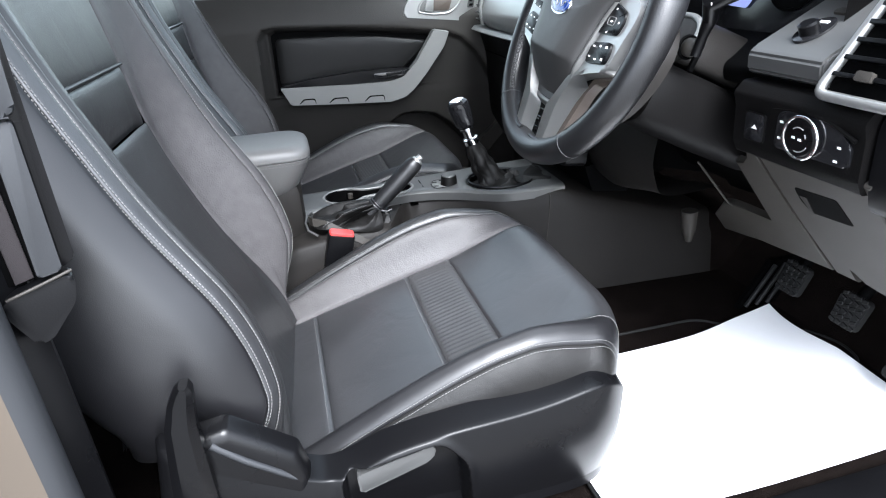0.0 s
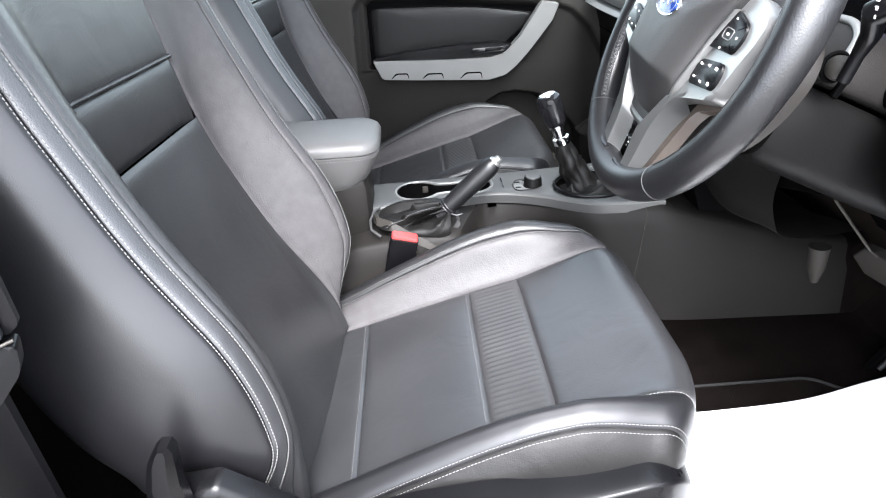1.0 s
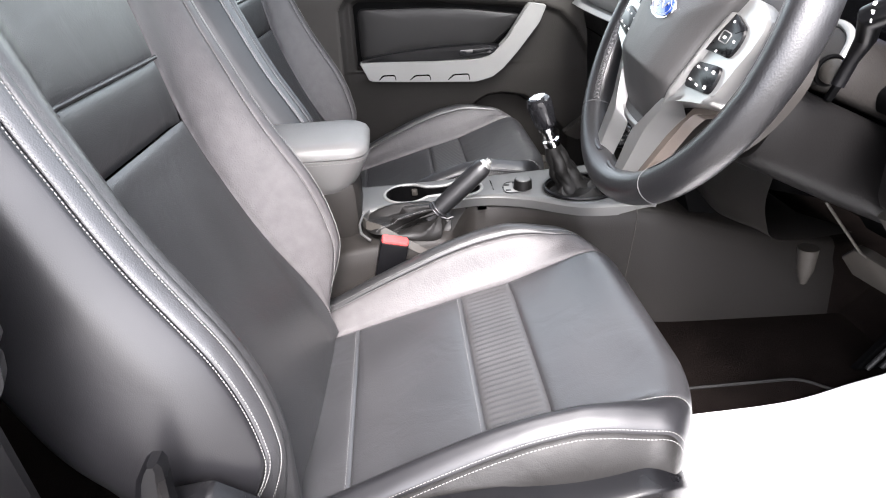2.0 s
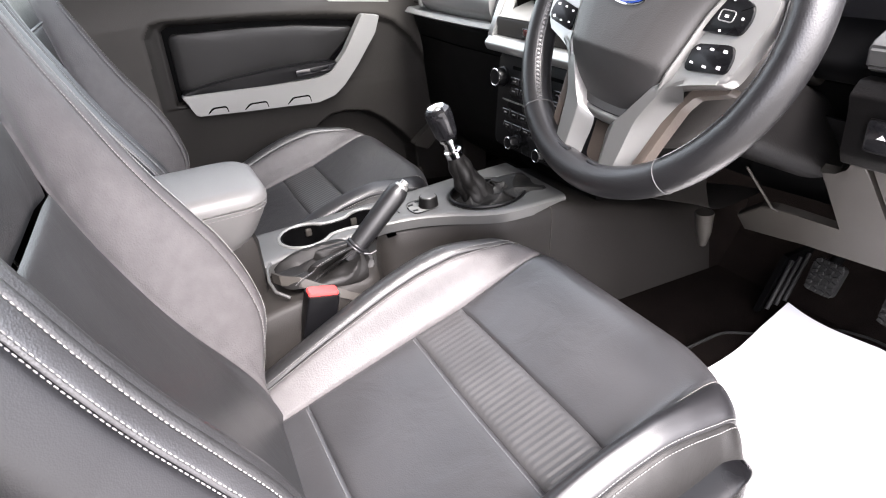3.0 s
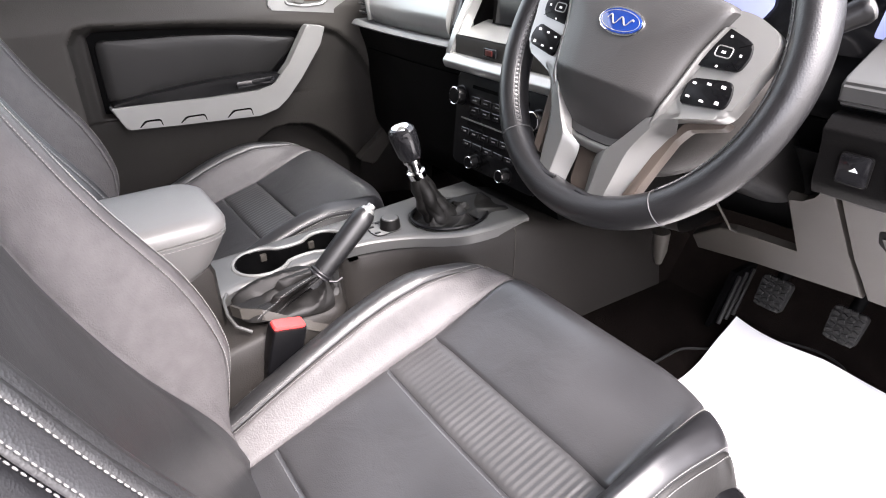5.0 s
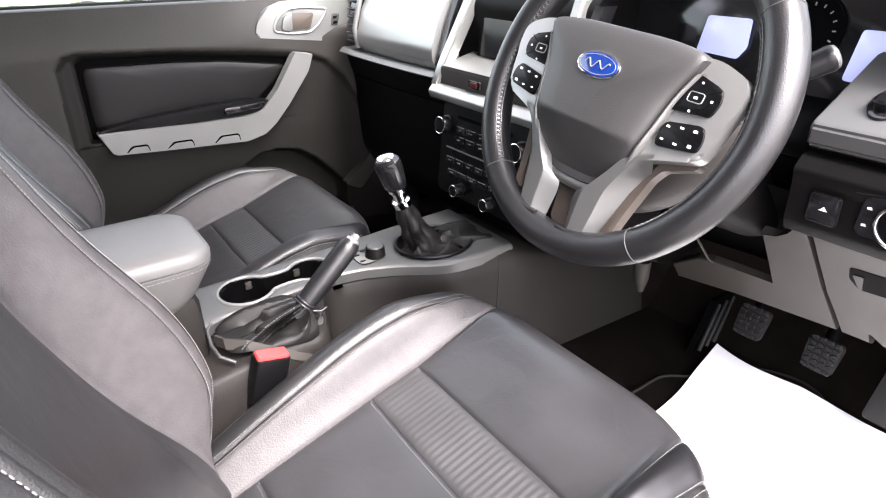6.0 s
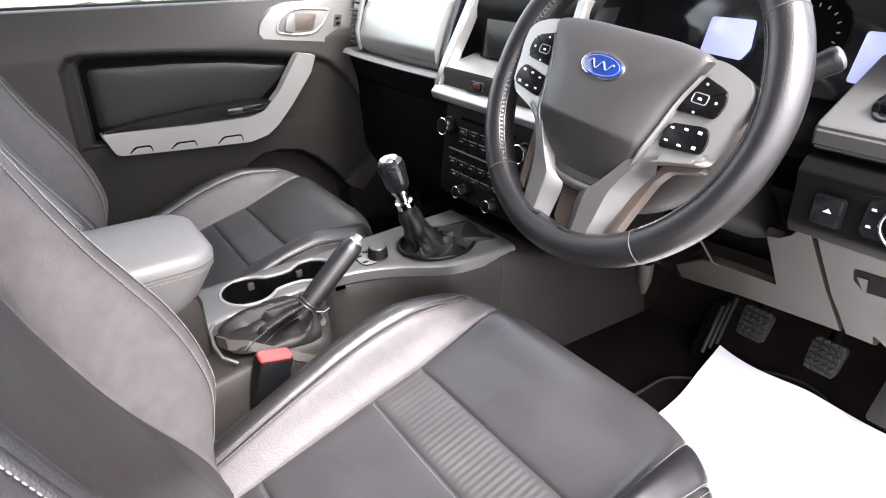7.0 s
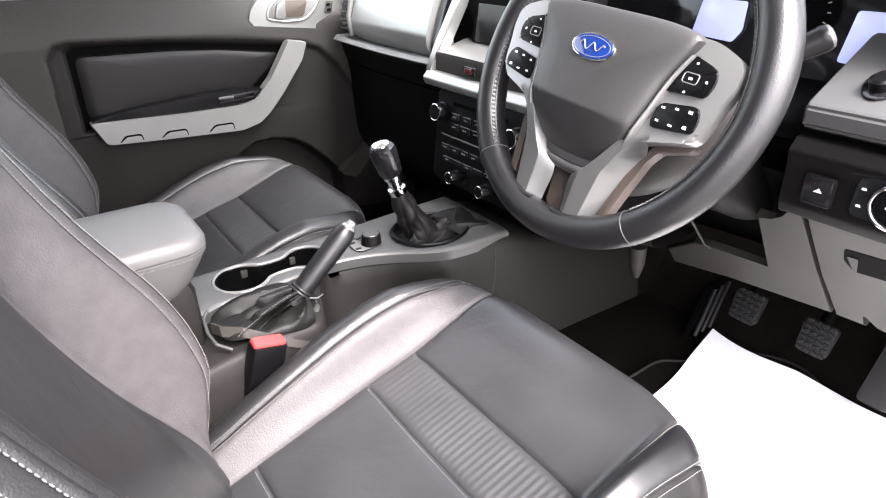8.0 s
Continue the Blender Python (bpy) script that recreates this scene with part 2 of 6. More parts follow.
def lathe(profile, m=Matrix(), n=32, caps=True):
    """Rows of (radius, height) turned about the z of the pose m."""
    rings = [[m @ Vector((r * math.cos(a), r * math.sin(a), h)) for a in (2 * math.pi * j / n for j in range(n))] for r, h in profile]
    return loft(rings, caps)


def resample(pts, gap):
    pts = [Vector(p) for p in pts]
    out, left = [pts[0]], gap
    for a, b in zip(pts, pts[1:]):
        d = (b - a).length
        while d > left:
            a = a + (b - a) * (left / d)
            out.append(a)
            d, left = d - left, gap
        left -= d
    return out


def stitching(pts, pitch=0.0065, length=0.0048, r=0.0005):
    """A row of thread stitches along a line: each a small six-sided pin, all in one seam."""
    bm = bmesh.new()
    line = resample(pts, pitch)
    for a, b in zip(line, line[1:]):
        d = (b - a).normalized()
        s = d.orthogonal().normalized()
        o = d.cross(s)
        rows = []
        for t, k in ((0, 0.4), (0.2, 1.0), (0.8, 1.0), (1, 0.4)):
            rows.append([bm.verts.new(a + d * length * t + r * k * (math.cos(q) * s + math.sin(q) * o)) for q in (j * math.pi / 2.5 for j in range(5))])
        for r0, r1 in zip(rows, rows[1:]):
            for j in range(5):
                bm.faces.new((r0[j], r0[(j + 1) % 5], r1[(j + 1) % 5], r1[j]))
    return bm


def basis(o, ex, ey):
    """The pose with origin o whose x and y run along ex and ey."""
    ex, ey = Vector(ex).normalized(), Vector(ey).normalized()
    ez = ex.cross(ey).normalized()
    ey = ez.cross(ex)
    return Matrix.Translation(o) @ Matrix((ex, ey, ez)).transposed().to_4x4()


def sheet(corners, name="", n=1):
    bm = bmesh.new()
    bm.faces.new([bm.verts.new(c) for c in corners])
    return bm


def soft_step(t):
    t = min(1.0, max(0.0, t))
    return t * t * (3 - 2 * t)


def inside_poly(x, z, poly):
    """Signed distance to a polygon, negative inside."""
    best, inn = 1e9, False
    for (ax, az), (bx, bz) in zip(poly, poly[1:] + poly[:1]):
        dx, dz = bx - ax, bz - az
        t = max(0, min(1, ((x - ax) * dx + (z - az) * dz) / (dx * dx + dz * dz)))
        best = min(best, math.hypot(x - ax - t * dx, z - az - t * dz))
        if (az > z) != (bz > z) and x < (bx - ax) * (z - az) / (bz - az) + ax:
            inn = not inn
    return -best if inn else best

# ---- front seats: built once round the driver's place, then copied ----
CUSHION = spline([(0.00, -0.060, 0.652), (0.10, 0.000, 0.666), (0.20, 0.060, 0.683), (0.45, 0.207, 0.723), (0.58, 0.286, 0.743),
                  (0.70, 0.360, 0.768), (0.79, 0.415, 0.787), (0.84, 0.442, 0.791), (0.88, 0.460, 0.785), (0.92, 0.472, 0.768),
                  (0.95, 0.476, 0.742), (0.98, 0.472, 0.705), (1.00, 0.462, 0.670)])
BOLSTER = spline([(-0.06, 0.020), (0.00, 0.032), (0.11, 0.056), (0.22, 0.072), (0.30, 0.066), (0.36, 0.044), (0.41, 0.020), (0.45, 0.006), (0.48, 0.0)])
ACROSS = spline([(0.000, 0.000, 0.0, 0.0), (0.120, 0.120, 0.0, 0.0), (0.145, 0.145, 0.03, 0.0), (0.165, 0.163, 0.32, 0.0), (0.185, 0.181, 0.78, 0.0),
                 (0.205, 0.200, 1.0, 0.0), (0.222, 0.217, 1.0, -0.003), (0.237, 0.230, 1.0, -0.012), (0.262, 0.246, 1.0, -0.033),
                 (0.280, 0.252, 1.0, -0.050), (0.320, 0.257, 0.9, -0.085), (0.350, 0.256, 0.8, -0.110)])


NEAR_EDGE = 0.176     # the insert reaches further towards the door


def cushion_at(u, s):
    """A point of the seat cushion: u runs from back to front, s across (its sign gives the side)."""
    x, z = CUSHION(u)
    x = x if x < 0.286 else 0.286 + (x - 0.286) * 0.89
    y, rise, drop = ACROSS(abs(s))
    if s < 0:
        q = -s
        rise = ACROSS(q * 0.145 / NEAR_EDGE if q < NEAR_EDGE else (0.145 + (q - NEAR_EDGE) * 0.08 / (0.225 - NEAR_EDGE) if q < 0.225 else q))[1]
    k = min(1.0, max(0.0, (abs(y) - 0.10) / 0.15)) ** 2
    if x > 0.22:
        x = 0.22 + (x - 0.22) * (1 - (0.35 if s > 0 else 0.27) * k)
    sag = -0.006 * math.exp(-((x - 0.14) / 0.12) ** 2 - (y / 0.11) ** 2)
    drop *= 1 - 0.65 * min(1, max(0, (u - 0.80) / 0.15))
    return Vector((x, math.copysign(y, s), z + rise * BOLSTER(CUSHION(u)[0]) + drop + sag))


def u_of(x):
    lo, hi = 0.0, 0.86
    for _ in range(30):
        mid = (lo + hi) / 2
        lo, hi = (mid, hi) if CUSHION(mid)[0] < x else (lo, mid)
    return lo


def tucked(fn, u0, u1, s0, s1, nu, ns, deep=0.0055, soft=0.0035, extra=None, sides="uUsS", out=1):
    """A sewn panel of a soft surface, drawn in along its seams."""
    us, ss = steps(u0, u1, nu), steps(s0, s1, ns)
    us = sorted(set(us + [u0 + (u1 - u0) * q for q in (0.008, 0.02, 0.98, 0.992)]))
    ss = sorted(set(ss + [s0 + (s1 - s0) * q for q in (0.012, 0.03, 0.97, 0.988)]))

    def at(u, s):
        p = fn(u, s)
        e = 1e-3
        a, b = fn(u + e, s) - fn(u - e, s), fn(u, s + e) - fn(u, s - e)
        nrm = a.cross(b)
        nrm = nrm.normalized() * out if nrm.length > 1e-12 else Vector((0, 0, 1))
        lu, ls = a.length / (2 * e), b.length / (2 * e)
        gaps = [d for k, d in (("u", (u - u0) * lu), ("U", (u1 - u) * lu), ("s", (s - s0) * ls), ("S", (s1 - s) * ls)) if k in sides]
        g = max(0.0, min(gaps)) if gaps else 1
        p = p - nrm * deep * math.exp(-g / soft)
        if extra:
            p = p + nrm * extra(u, s)
        return p
    return grid(at, us, ss)


SPINE = spline([(0.66, -0.006), (0.741, -0.036), (0.83, -0.077), (0.913, -0.114), (0.98, -0.139), (1.043, -0.156), (1.122, -0.168),
                (1.188, -0.179), (1.28, -0.198), (1.36, -0.223), (1.41, -0.251)])
WING = spline([(0.66, 0.012), (0.74, 0.044), (0.80, 0.071), (0.84, 0.084), (0.88, 0.091), (0.92, 0.091), (0.96, 0.083), (1.00, 0.072), (1.04, 0.061), (1.08, 0.049),
               (1.12, 0.036), (1.16, 0.025), (1.20, 0.018), (1.26, 0.009), (1.33, 0.004), (1.41, 0.0)])
ROUND = spline([(0.00, 0.000, 0.0, 0.0), (0.120, 0.120, 0.0, 0.0), (0.155, 0.155, 0.02, 0.0), (0.180, 0.178, 0.34, 0.0), (0.205, 0.201, 0.84, 0.0),
                (0.226, 0.219, 1.0, 0.0), (0.245, 0.236, 1.0, -0.003), (0.262, 0.251, 1.0, -0.010), (0.280, 0.265, 0.97, -0.021), (0.310, 0.282, 0.82, -0.038),
                (0.360, 0.290, 0.40, -0.064), (0.420, 0.285, 0.05, -0.086), (0.460, 0.264, 0.0, -0.100), (0.500, 0.225, 0.0, -0.106),
                (0.600, 0.110, 0.0, -0.108), (0.710, 0.000, 0.0, -0.108)])
LOW = spline([(0.0, 0.660), (0.20, 0.675), (0.232, 0.700), (0.26, 0.722), (0.285, 0.738), (0.33, 0.752), (0.42, 0.755), (0.5, 0.755), (0.71, 0.76)])


def back_at(w, s):
    """A point of the backrest: w runs from the bottom to the top, s from the middle round the side to the rear."""
    z = LOW(abs(s)) + (1.41 - LOW(abs(s))) * w
    y, fwd, back = ROUND(abs(s))
    narrow = 1 - 0.10 * min(1, max(0, (z - 1.10) / 0.3)) ** 2
    curl = min(1, max(0, (-s - 0.215) / 0.045)) * min(1, max(0, (0.81 - z) / 0.085))
    back -= 0.045 * curl ** 1.7
    y = y - 0.023 * min(1, y / 0.2)
    y -= 0.034 * max(0.0, (0.88 - z) / 0.12) ** 2 * min(1, max(0, (abs(s) - 0.27) / 0.06)) * (1 if abs(s) < 0.5 else 0)
    across = 0.023 + math.copysign(y * narrow, s) + 0.14 * min(0.2, z - 0.96) * min(1, y / 0.2)
    if s > 0.18:
        back -= 0.040 * min(1, max(0, (0.82 - z) / 0.12)) ** 1.5 * min(1, (s - 0.18) / 0.04)
    return Vector((SPINE(z) + fwd * WING(z) + back + 0.07 * across, across, z))


def w_of(z, s):
    return (z - LOW(abs(s))) / (1.41 - LOW(abs(s)))


SEAM = spline([(0.66, 0.186), (0.72, 0.176), (0.78, 0.165), (0.85, 0.154), (0.95, 0.145), (1.00, 0.133), (1.05, 0.122), (1.12, 0.109), (1.20, 0.104), (1.41, 0.100)])
NEAR_SEAM = 0.234


def build_seat():
    seat = thing("front_seat", (0.15, 0.0, 0.575), "black leather front seat with pale double stitching and ribbed insert", "car seat", "front seats")
    # cushion panels
    cuts = [0.0, u_of(0.039), u_of(0.207), u_of(0.286), 1.0]
    edge = 0.145
    names = ("rear_panel", "middle_panel", "ribbed_panel", "front_panel")
    for name, u0, u1 in zip(names, cuts, cuts[1:]):
        if name == "ribbed_panel":
            ribs = 30

            def rib(u, s):
                inside = min(1, max(0, (u - u0) / (u1 - u0) * 9 - 0.25)) * min(1, max(0, (u1 - u) / (u1 - u0) * 9 - 0.25))
                inside *= 0.35 + 0.65 * soft_step((0.14 - s) / 0.12)
                return 0.0009 * inside * abs(math.sin((s / edge + 1) * 0.5 * ribs * math.pi)) ** 2.2
            bm = tucked(cushion_at, u0, u1, -0.190, edge, 14, 280, deep=0.0045, extra=rib)
            part(name, bm, RIBBED, seat, "ribbed black leather strip", sharp=75)
        else:
            bm = tucked(cushion_at, u0, u1, -0.190, edge, 44 if u1 == 1.0 else 26, 56, deep=0.0045)
            part(name, bm, LEATHER, seat, sharp=75)
    for sg in (1, -1):
        if sg > 0:
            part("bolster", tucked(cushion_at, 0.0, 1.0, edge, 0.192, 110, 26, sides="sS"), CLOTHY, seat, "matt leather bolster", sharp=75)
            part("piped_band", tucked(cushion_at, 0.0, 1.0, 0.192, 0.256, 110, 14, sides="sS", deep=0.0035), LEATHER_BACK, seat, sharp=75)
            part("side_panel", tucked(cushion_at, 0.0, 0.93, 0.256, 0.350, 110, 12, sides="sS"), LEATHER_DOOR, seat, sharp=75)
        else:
            # door side in darker leathers: shade on the outer flank put into the colour
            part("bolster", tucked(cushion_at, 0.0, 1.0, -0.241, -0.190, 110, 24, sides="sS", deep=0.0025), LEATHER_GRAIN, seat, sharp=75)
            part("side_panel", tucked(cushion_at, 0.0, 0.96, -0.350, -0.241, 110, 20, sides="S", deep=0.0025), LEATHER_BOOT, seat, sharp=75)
        for s, lift in ((0.1875, 0.0006), (0.1965, 0.0006), (0.2515, 0.0006), (0.2605, 0.0006)) if sg > 0 else ((0.1935, 0.0006), (0.2370, 0.0006), (0.2450, 0.0006)):
            line = [cushion_at(u, sg * s) + Vector((0, sg * (0.0004 if s < 0.2 else 0.0014), lift)) for u in steps(0.03, 0.965, 120)]
            part("stitching", stitching(line, 0.0042, 0.0031, 0.00042), THREAD, seat, "pale thread stitching")
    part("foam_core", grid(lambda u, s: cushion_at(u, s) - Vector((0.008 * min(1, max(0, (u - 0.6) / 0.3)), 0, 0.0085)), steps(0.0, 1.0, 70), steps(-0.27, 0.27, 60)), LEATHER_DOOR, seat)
    # twin seam lines beside the ribbed strip
    for x, m in ((0.2015, THREAD_DARK), (0.0345, THREAD_DARK)):
        u = u_of(x)
        line = [cushion_at(u, s) + Vector((0, 0, 0.0006)) for s in steps(-0.188, 0.143, 64)]
        part("stitching", stitching(line, 0.0045, 0.0034, 0.0005), m, seat)
    part("seat_base", join(box((0.19, 0.0, 0.612), (0.44, 0.42, 0.05), 0.012), box((0.375, 0.0, 0.645), (0.08, 0.45, 0.10), 0.012)), MATT_BLACK, seat)
    for sg in (1, -1):
        part("seat_rail", box((0.10, sg * 0.19, 0.588), (0.46, 0.045, 0.026), 0.004), MATT_BLACK, seat)
    # backrest panels
    z_cuts = [0.66, 1.043, 1.122, 1.41]
    for name, z0, z1 in zip(("lower_insert", "middle_insert", "upper_insert"), z_cuts, z_cuts[1:]):
        def face(w, s, z0=z0, z1=z1):
            q = s * SEAM(z0 + (z1 - z0) * w) / 0.155 if s > 0 else s * NEAR_SEAM / 0.155
            zb = max(z0, LOW(abs(q)))
            zz = zb + (z1 - zb) * w
            return back_at(w_of(zz, q), q)

        top_dip, top_soft, low_dip, low_soft = {"lower_insert": (0.004, 0.005, 0, 1), "middle_insert": (0.004, 0.006, 0.011, 0.018), "upper_insert": (0, 1, 0.003, 0.005)}[name]

        def seams(w, s, z0=z0, z1=z1):
            fade = soft_step((s + 0.150) / 0.045) * (0.45 + 0.55 * soft_step((0.155 - s) / 0.05))
            up, down = (1 - w) * (z1 - z0) * 1.08, w * (z1 - z0) * 1.08
            return -fade * (top_dip * math.exp(-up / top_soft) + low_dip * math.exp(-down / low_soft)) - 0.003 * math.exp((abs(s) - 0.155) / 0.0026)
        part(name, tucked(face, 0, 1, -0.155, 0.155, 70, 60, extra=seams, sides="", out=-1), LEATHER_BACK, seat, sharp=75)
    part("piping", tube([back_at(w_of(1.125, s), s) + Vector((0.001, 0, 0)) for s in steps(-0.19, 0.107, 60)], 0.0026, 8), LEATHER_GRAIN, seat)
    for sg in (1, -1):
        crest, groove = (0.2445, 0.2655) if sg < 0 else (0.212, 0.232)

        def rng(a, b):
            return (a, b) if sg > 0 else (-b, -a)
        def wing_at(w, s, crest=crest):
            zz = LOW(0.155) + (1.41 - LOW(0.155)) * w
            q = SEAM(zz) + (abs(s) - 0.155) * (crest - SEAM(zz)) / (crest - 0.155)
            zz = max(zz, LOW(q))
            return back_at(w_of(zz, q), math.copysign(q, s))
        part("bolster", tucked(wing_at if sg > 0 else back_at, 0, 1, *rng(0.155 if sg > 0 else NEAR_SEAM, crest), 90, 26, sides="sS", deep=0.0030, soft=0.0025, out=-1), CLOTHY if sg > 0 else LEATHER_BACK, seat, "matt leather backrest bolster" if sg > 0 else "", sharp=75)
        # near edge faces up, so its light is painted in with a paler leather
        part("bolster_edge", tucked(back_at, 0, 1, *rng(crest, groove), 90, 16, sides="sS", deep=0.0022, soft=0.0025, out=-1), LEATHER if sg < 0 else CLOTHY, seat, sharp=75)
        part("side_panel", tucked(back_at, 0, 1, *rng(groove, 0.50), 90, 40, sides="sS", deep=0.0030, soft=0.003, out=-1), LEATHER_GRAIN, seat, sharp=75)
        for s in (crest + 0.003 if sg < 0 else crest - 0.0023, groove - 0.0024, groove + 0.0026):
            line = [back_at(w, sg * s) for w in steps(0.01, 0.97, 130)]
            d = 0.0008
            line = [p + Vector((d, sg * d, 0)) for p in line]
            part("stitching", stitching(line, 0.0042, 0.0030, 0.00060 if sg < 0 else 0.00045), THREAD, seat, "pale thread stitching")
    part("rear_panel", tucked(back_at, 0, 1, 0.50, 0.709, 60, 20, sides=""), PLASTIC, seat, sharp=75)
    part("rear_panel", tucked(back_at, 0, 1, -0.709, -0.50, 60, 20, sides=""), PLASTIC, seat, sharp=75)
    cap = [back_at(1.0, s) for s in steps(-0.709, 0.709, 60)]
    bm = bmesh.new()
    mid = bm.verts.new(sum(cap, Vector()) / len(cap) + Vector((0, 0, 0.012)))
    ring = [bm.verts.new(p) for p in cap]
    for i in range(len(ring)):
        bm.faces.new((mid, ring[i], ring[(i + 1) % len(ring)]))
    part("top_panel", bm, LEATHER_GRAIN, seat)
    # moulded side valance, recliner lever and height lever, on the door side
    def side_face(poly, depth, y, bevel=0.004):
        return slab(poly, depth, basis((0, y, 0), (1, 0, 0), (0, 0, 1)), bevel)
    top = spline([(0.0, -0.075, 0.800), (0.15, -0.030, 0.762), (0.30, 0.030, 0.726), (0.45, 0.10, 0.745), (0.60, 0.17, 0.754), (0.80, 0.285, 0.757), (1.0, 0.404, 0.772)])
    bot = spline([(0.0, -0.10, 0.640), (0.3, 0.03, 0.625), (0.6, 0.17, 0.612), (0.8, 0.280, 0.600), (1.0, 0.382, 0.592)])

    recess = rounded([(0.046, 0.56), (0.043, 0.722), (0.155, 0.738), (0.182, 0.706), (0.192, 0.56)], 0.014)

    def valance_at(u, v):
        a, b = top(u), bot(u)
        x, z = a[0] + (b[0] - a[0]) * v, a[1] + (b[1] - a[1]) * v
        out = 0.250 + 0.034 * math.sin(min(1, v / 0.06) * math.pi / 2) + 0.010 * math.sin(min(1, v / 0.9) * math.pi)
        end = max(0.0, (u - 0.88) / 0.12)
        out -= 0.014 * end ** 3 + 0.016 * max(0.0, (u - 0.55) / 0.45) ** 2
        z -= 0.034 * end ** 3 * (1 - v)
        d = inside_poly(x, z, recess)
        dip = min(1, max(0, (0.003 - d) / 0.007))
        out += 0.003 * math.exp(-(max(0, d - 0.003) / 0.007) ** 2) * min(1, v / 0.06) - 0.030 * dip * dip * (3 - 2 * dip)
        return Vector((x, -out, z))
    part("valance", grid(valance_at, steps(0, 1, 300), steps(0, 1, 110)), PLASTIC, seat, "moulded black plastic seat side trim", sharp=60)
    part("height_lever", side_face(rounded([(0.060, 0.684), (0.058, 0.712), (0.147, 0.733), (0.152, 0.719), (0.140, 0.708)], 0.005), 0.018, -0.262), CONSOLE_TOP, seat, "grey plastic seat height lever")
    cover = loft([[(x, -0.262 - 0.028 * k, z) for x, z in ring] for k, ring in
         ((0, [(-0.145, 0.72), (-0.132, 0.815), (-0.06, 0.824), (0.004, 0.772), (0.012, 0.735), (0.006, 0.66), (-0.12, 0.65)]),
          (0.8, [(-0.143, 0.722), (-0.128, 0.808), (-0.062, 0.817), (0.001, 0.766), (0.009, 0.735), (0.003, 0.664), (-0.12, 0.654)]),
          (1, [(-0.135, 0.725), (-0.122, 0.798), (-0.066, 0.806), (-0.006, 0.757), (0.002, 0.733), (-0.004, 0.672), (-0.115, 0.662)]))])
    bmesh.ops.bevel(cover, geom=cover.edges[:], offset=0.005, segments=3, affect="EDGES", profile=0.5, clamp_overlap=True)
    part("recliner_cover", cover, PLASTIC, seat)
    part("cover_ridge", tube([(-0.078, -0.287, 0.806), (-0.050, -0.290, 0.780), (-0.020, -0.290, 0.755), (-0.004, -0.287, 0.738)], lambda t: 0.0045 - 0.0015 * t, 10), SEAL, seat)
    lever = loft([[(x + dx, -0.288 - y, z) for dx, y in ((-w, 0), (w, 0), (w, 0.013), (w * 0.5, 0.018), (-w * 0.5, 0.018), (-w, 0.013))]
                  for x, z, w in ((-0.104, 0.660, 0.022), (-0.101, 0.76, 0.020), (-0.099, 0.80, 0.0175), (-0.096, 0.845, 0.0145), (-0.090, 0.872, 0.0115), (-0.086, 0.884, 0.0085), (-0.084, 0.890, 0.004))])
    part("recliner_lever", lever, PLASTIC, seat, "black plastic recliner lever")
    return seat


driver_seat = build_seat()
copy_thing(driver_seat, pose(0.145, 0.72, 0.575))

# ---- steering wheel ----
TILT_W = radians(24.6)
COLUMN = basis((0.450, -0.004, 1.136), (0, -1, 0), (math.sin(TILT_W), 0, math.cos(TILT_W)))   # x to the driver's right, y up the wheel, z to the driver
WHEEL = COLUMN @ pose(0, 0, 0, 0, 0, -5.2)                                                      # the wheel is turned a touch


def on_wheel(z, rot=0.0):
    return WHEEL @ pose(0, 0, z, 0, 0, rot)


def mirrored(poly):
    return [(-x, y) for x, y in poly][::-1]


wheel = thing("steering_wheel", tuple(WHEEL.translation), "black leather steering wheel with satin silver spokes and button pads", "steering wheel")
R_MID, R_TUBE = 0.1732, 0.0182


def rim_at(a, q):
    swell = 1 + 0.12 * (math.exp(-((a - radians(22)) / 0.30) ** 2) + math.exp(-((a - radians(158)) / 0.30) ** 2))
    r = R_MID + R_TUBE * math.cos(q) * (swell if math.cos(q) < 0 else 1)
    return WHEEL @ Vector((r * math.cos(a), r * math.sin(a), R_TUBE * 1.08 * swell * math.sin(q)))


part("rim", grid(rim_at, [2 * math.pi * i / 144 for i in range(145)], [2 * math.pi * j / 28 for j in range(28)], close_v=True), LEATHER_RIM, wheel, "grained black leather rim")
for a in (-50, 230, 40, 140):
    ring = [rim_at(radians(a), 2 * math.pi * j / 32) for j in range(32)]
    c = sum(ring, Vector()) / 32
    part("rim_seam", tube([c + (p - c) * 1.004 for p in ring], 0.0006, 5, closed=True), GREY_SEAM, wheel)
for a0, a1 in ((142, 228), (-48, 38)):
    mid = math.pi * 0.80
    for off in (mid - 0.16, mid + 0.16):
        line = [rim_at(radians(a), off) for a in steps(a0, a1, 80)]
        part("seam_edge", tube([p + (p - rim_at(radians(a), off + math.pi)) * 0.012 for a, p in zip(steps(a0, a1, 80), line)], 0.0007, 5), LEATHER_GRAIN, wheel)
    cross = bmesh.new()
    for i, a in enumerate(steps(a0 + 1, a1 - 1, 42)):
        for s in (1, -1):
            p, q = rim_at(radians(a), mid - 0.17 * s), rim_at(radians(a + 1.7), mid + 0.17 * s)
            stitch = tube([p, (p + q) / 2 + (p - rim_at(radians(a), mid + math.pi)) * 0.03, q], 0.0007, 5)
            cross = join(cross, stitch)
    part("stitching", cross, GREY_SEAM, wheel, "cross stitching inside the rim")
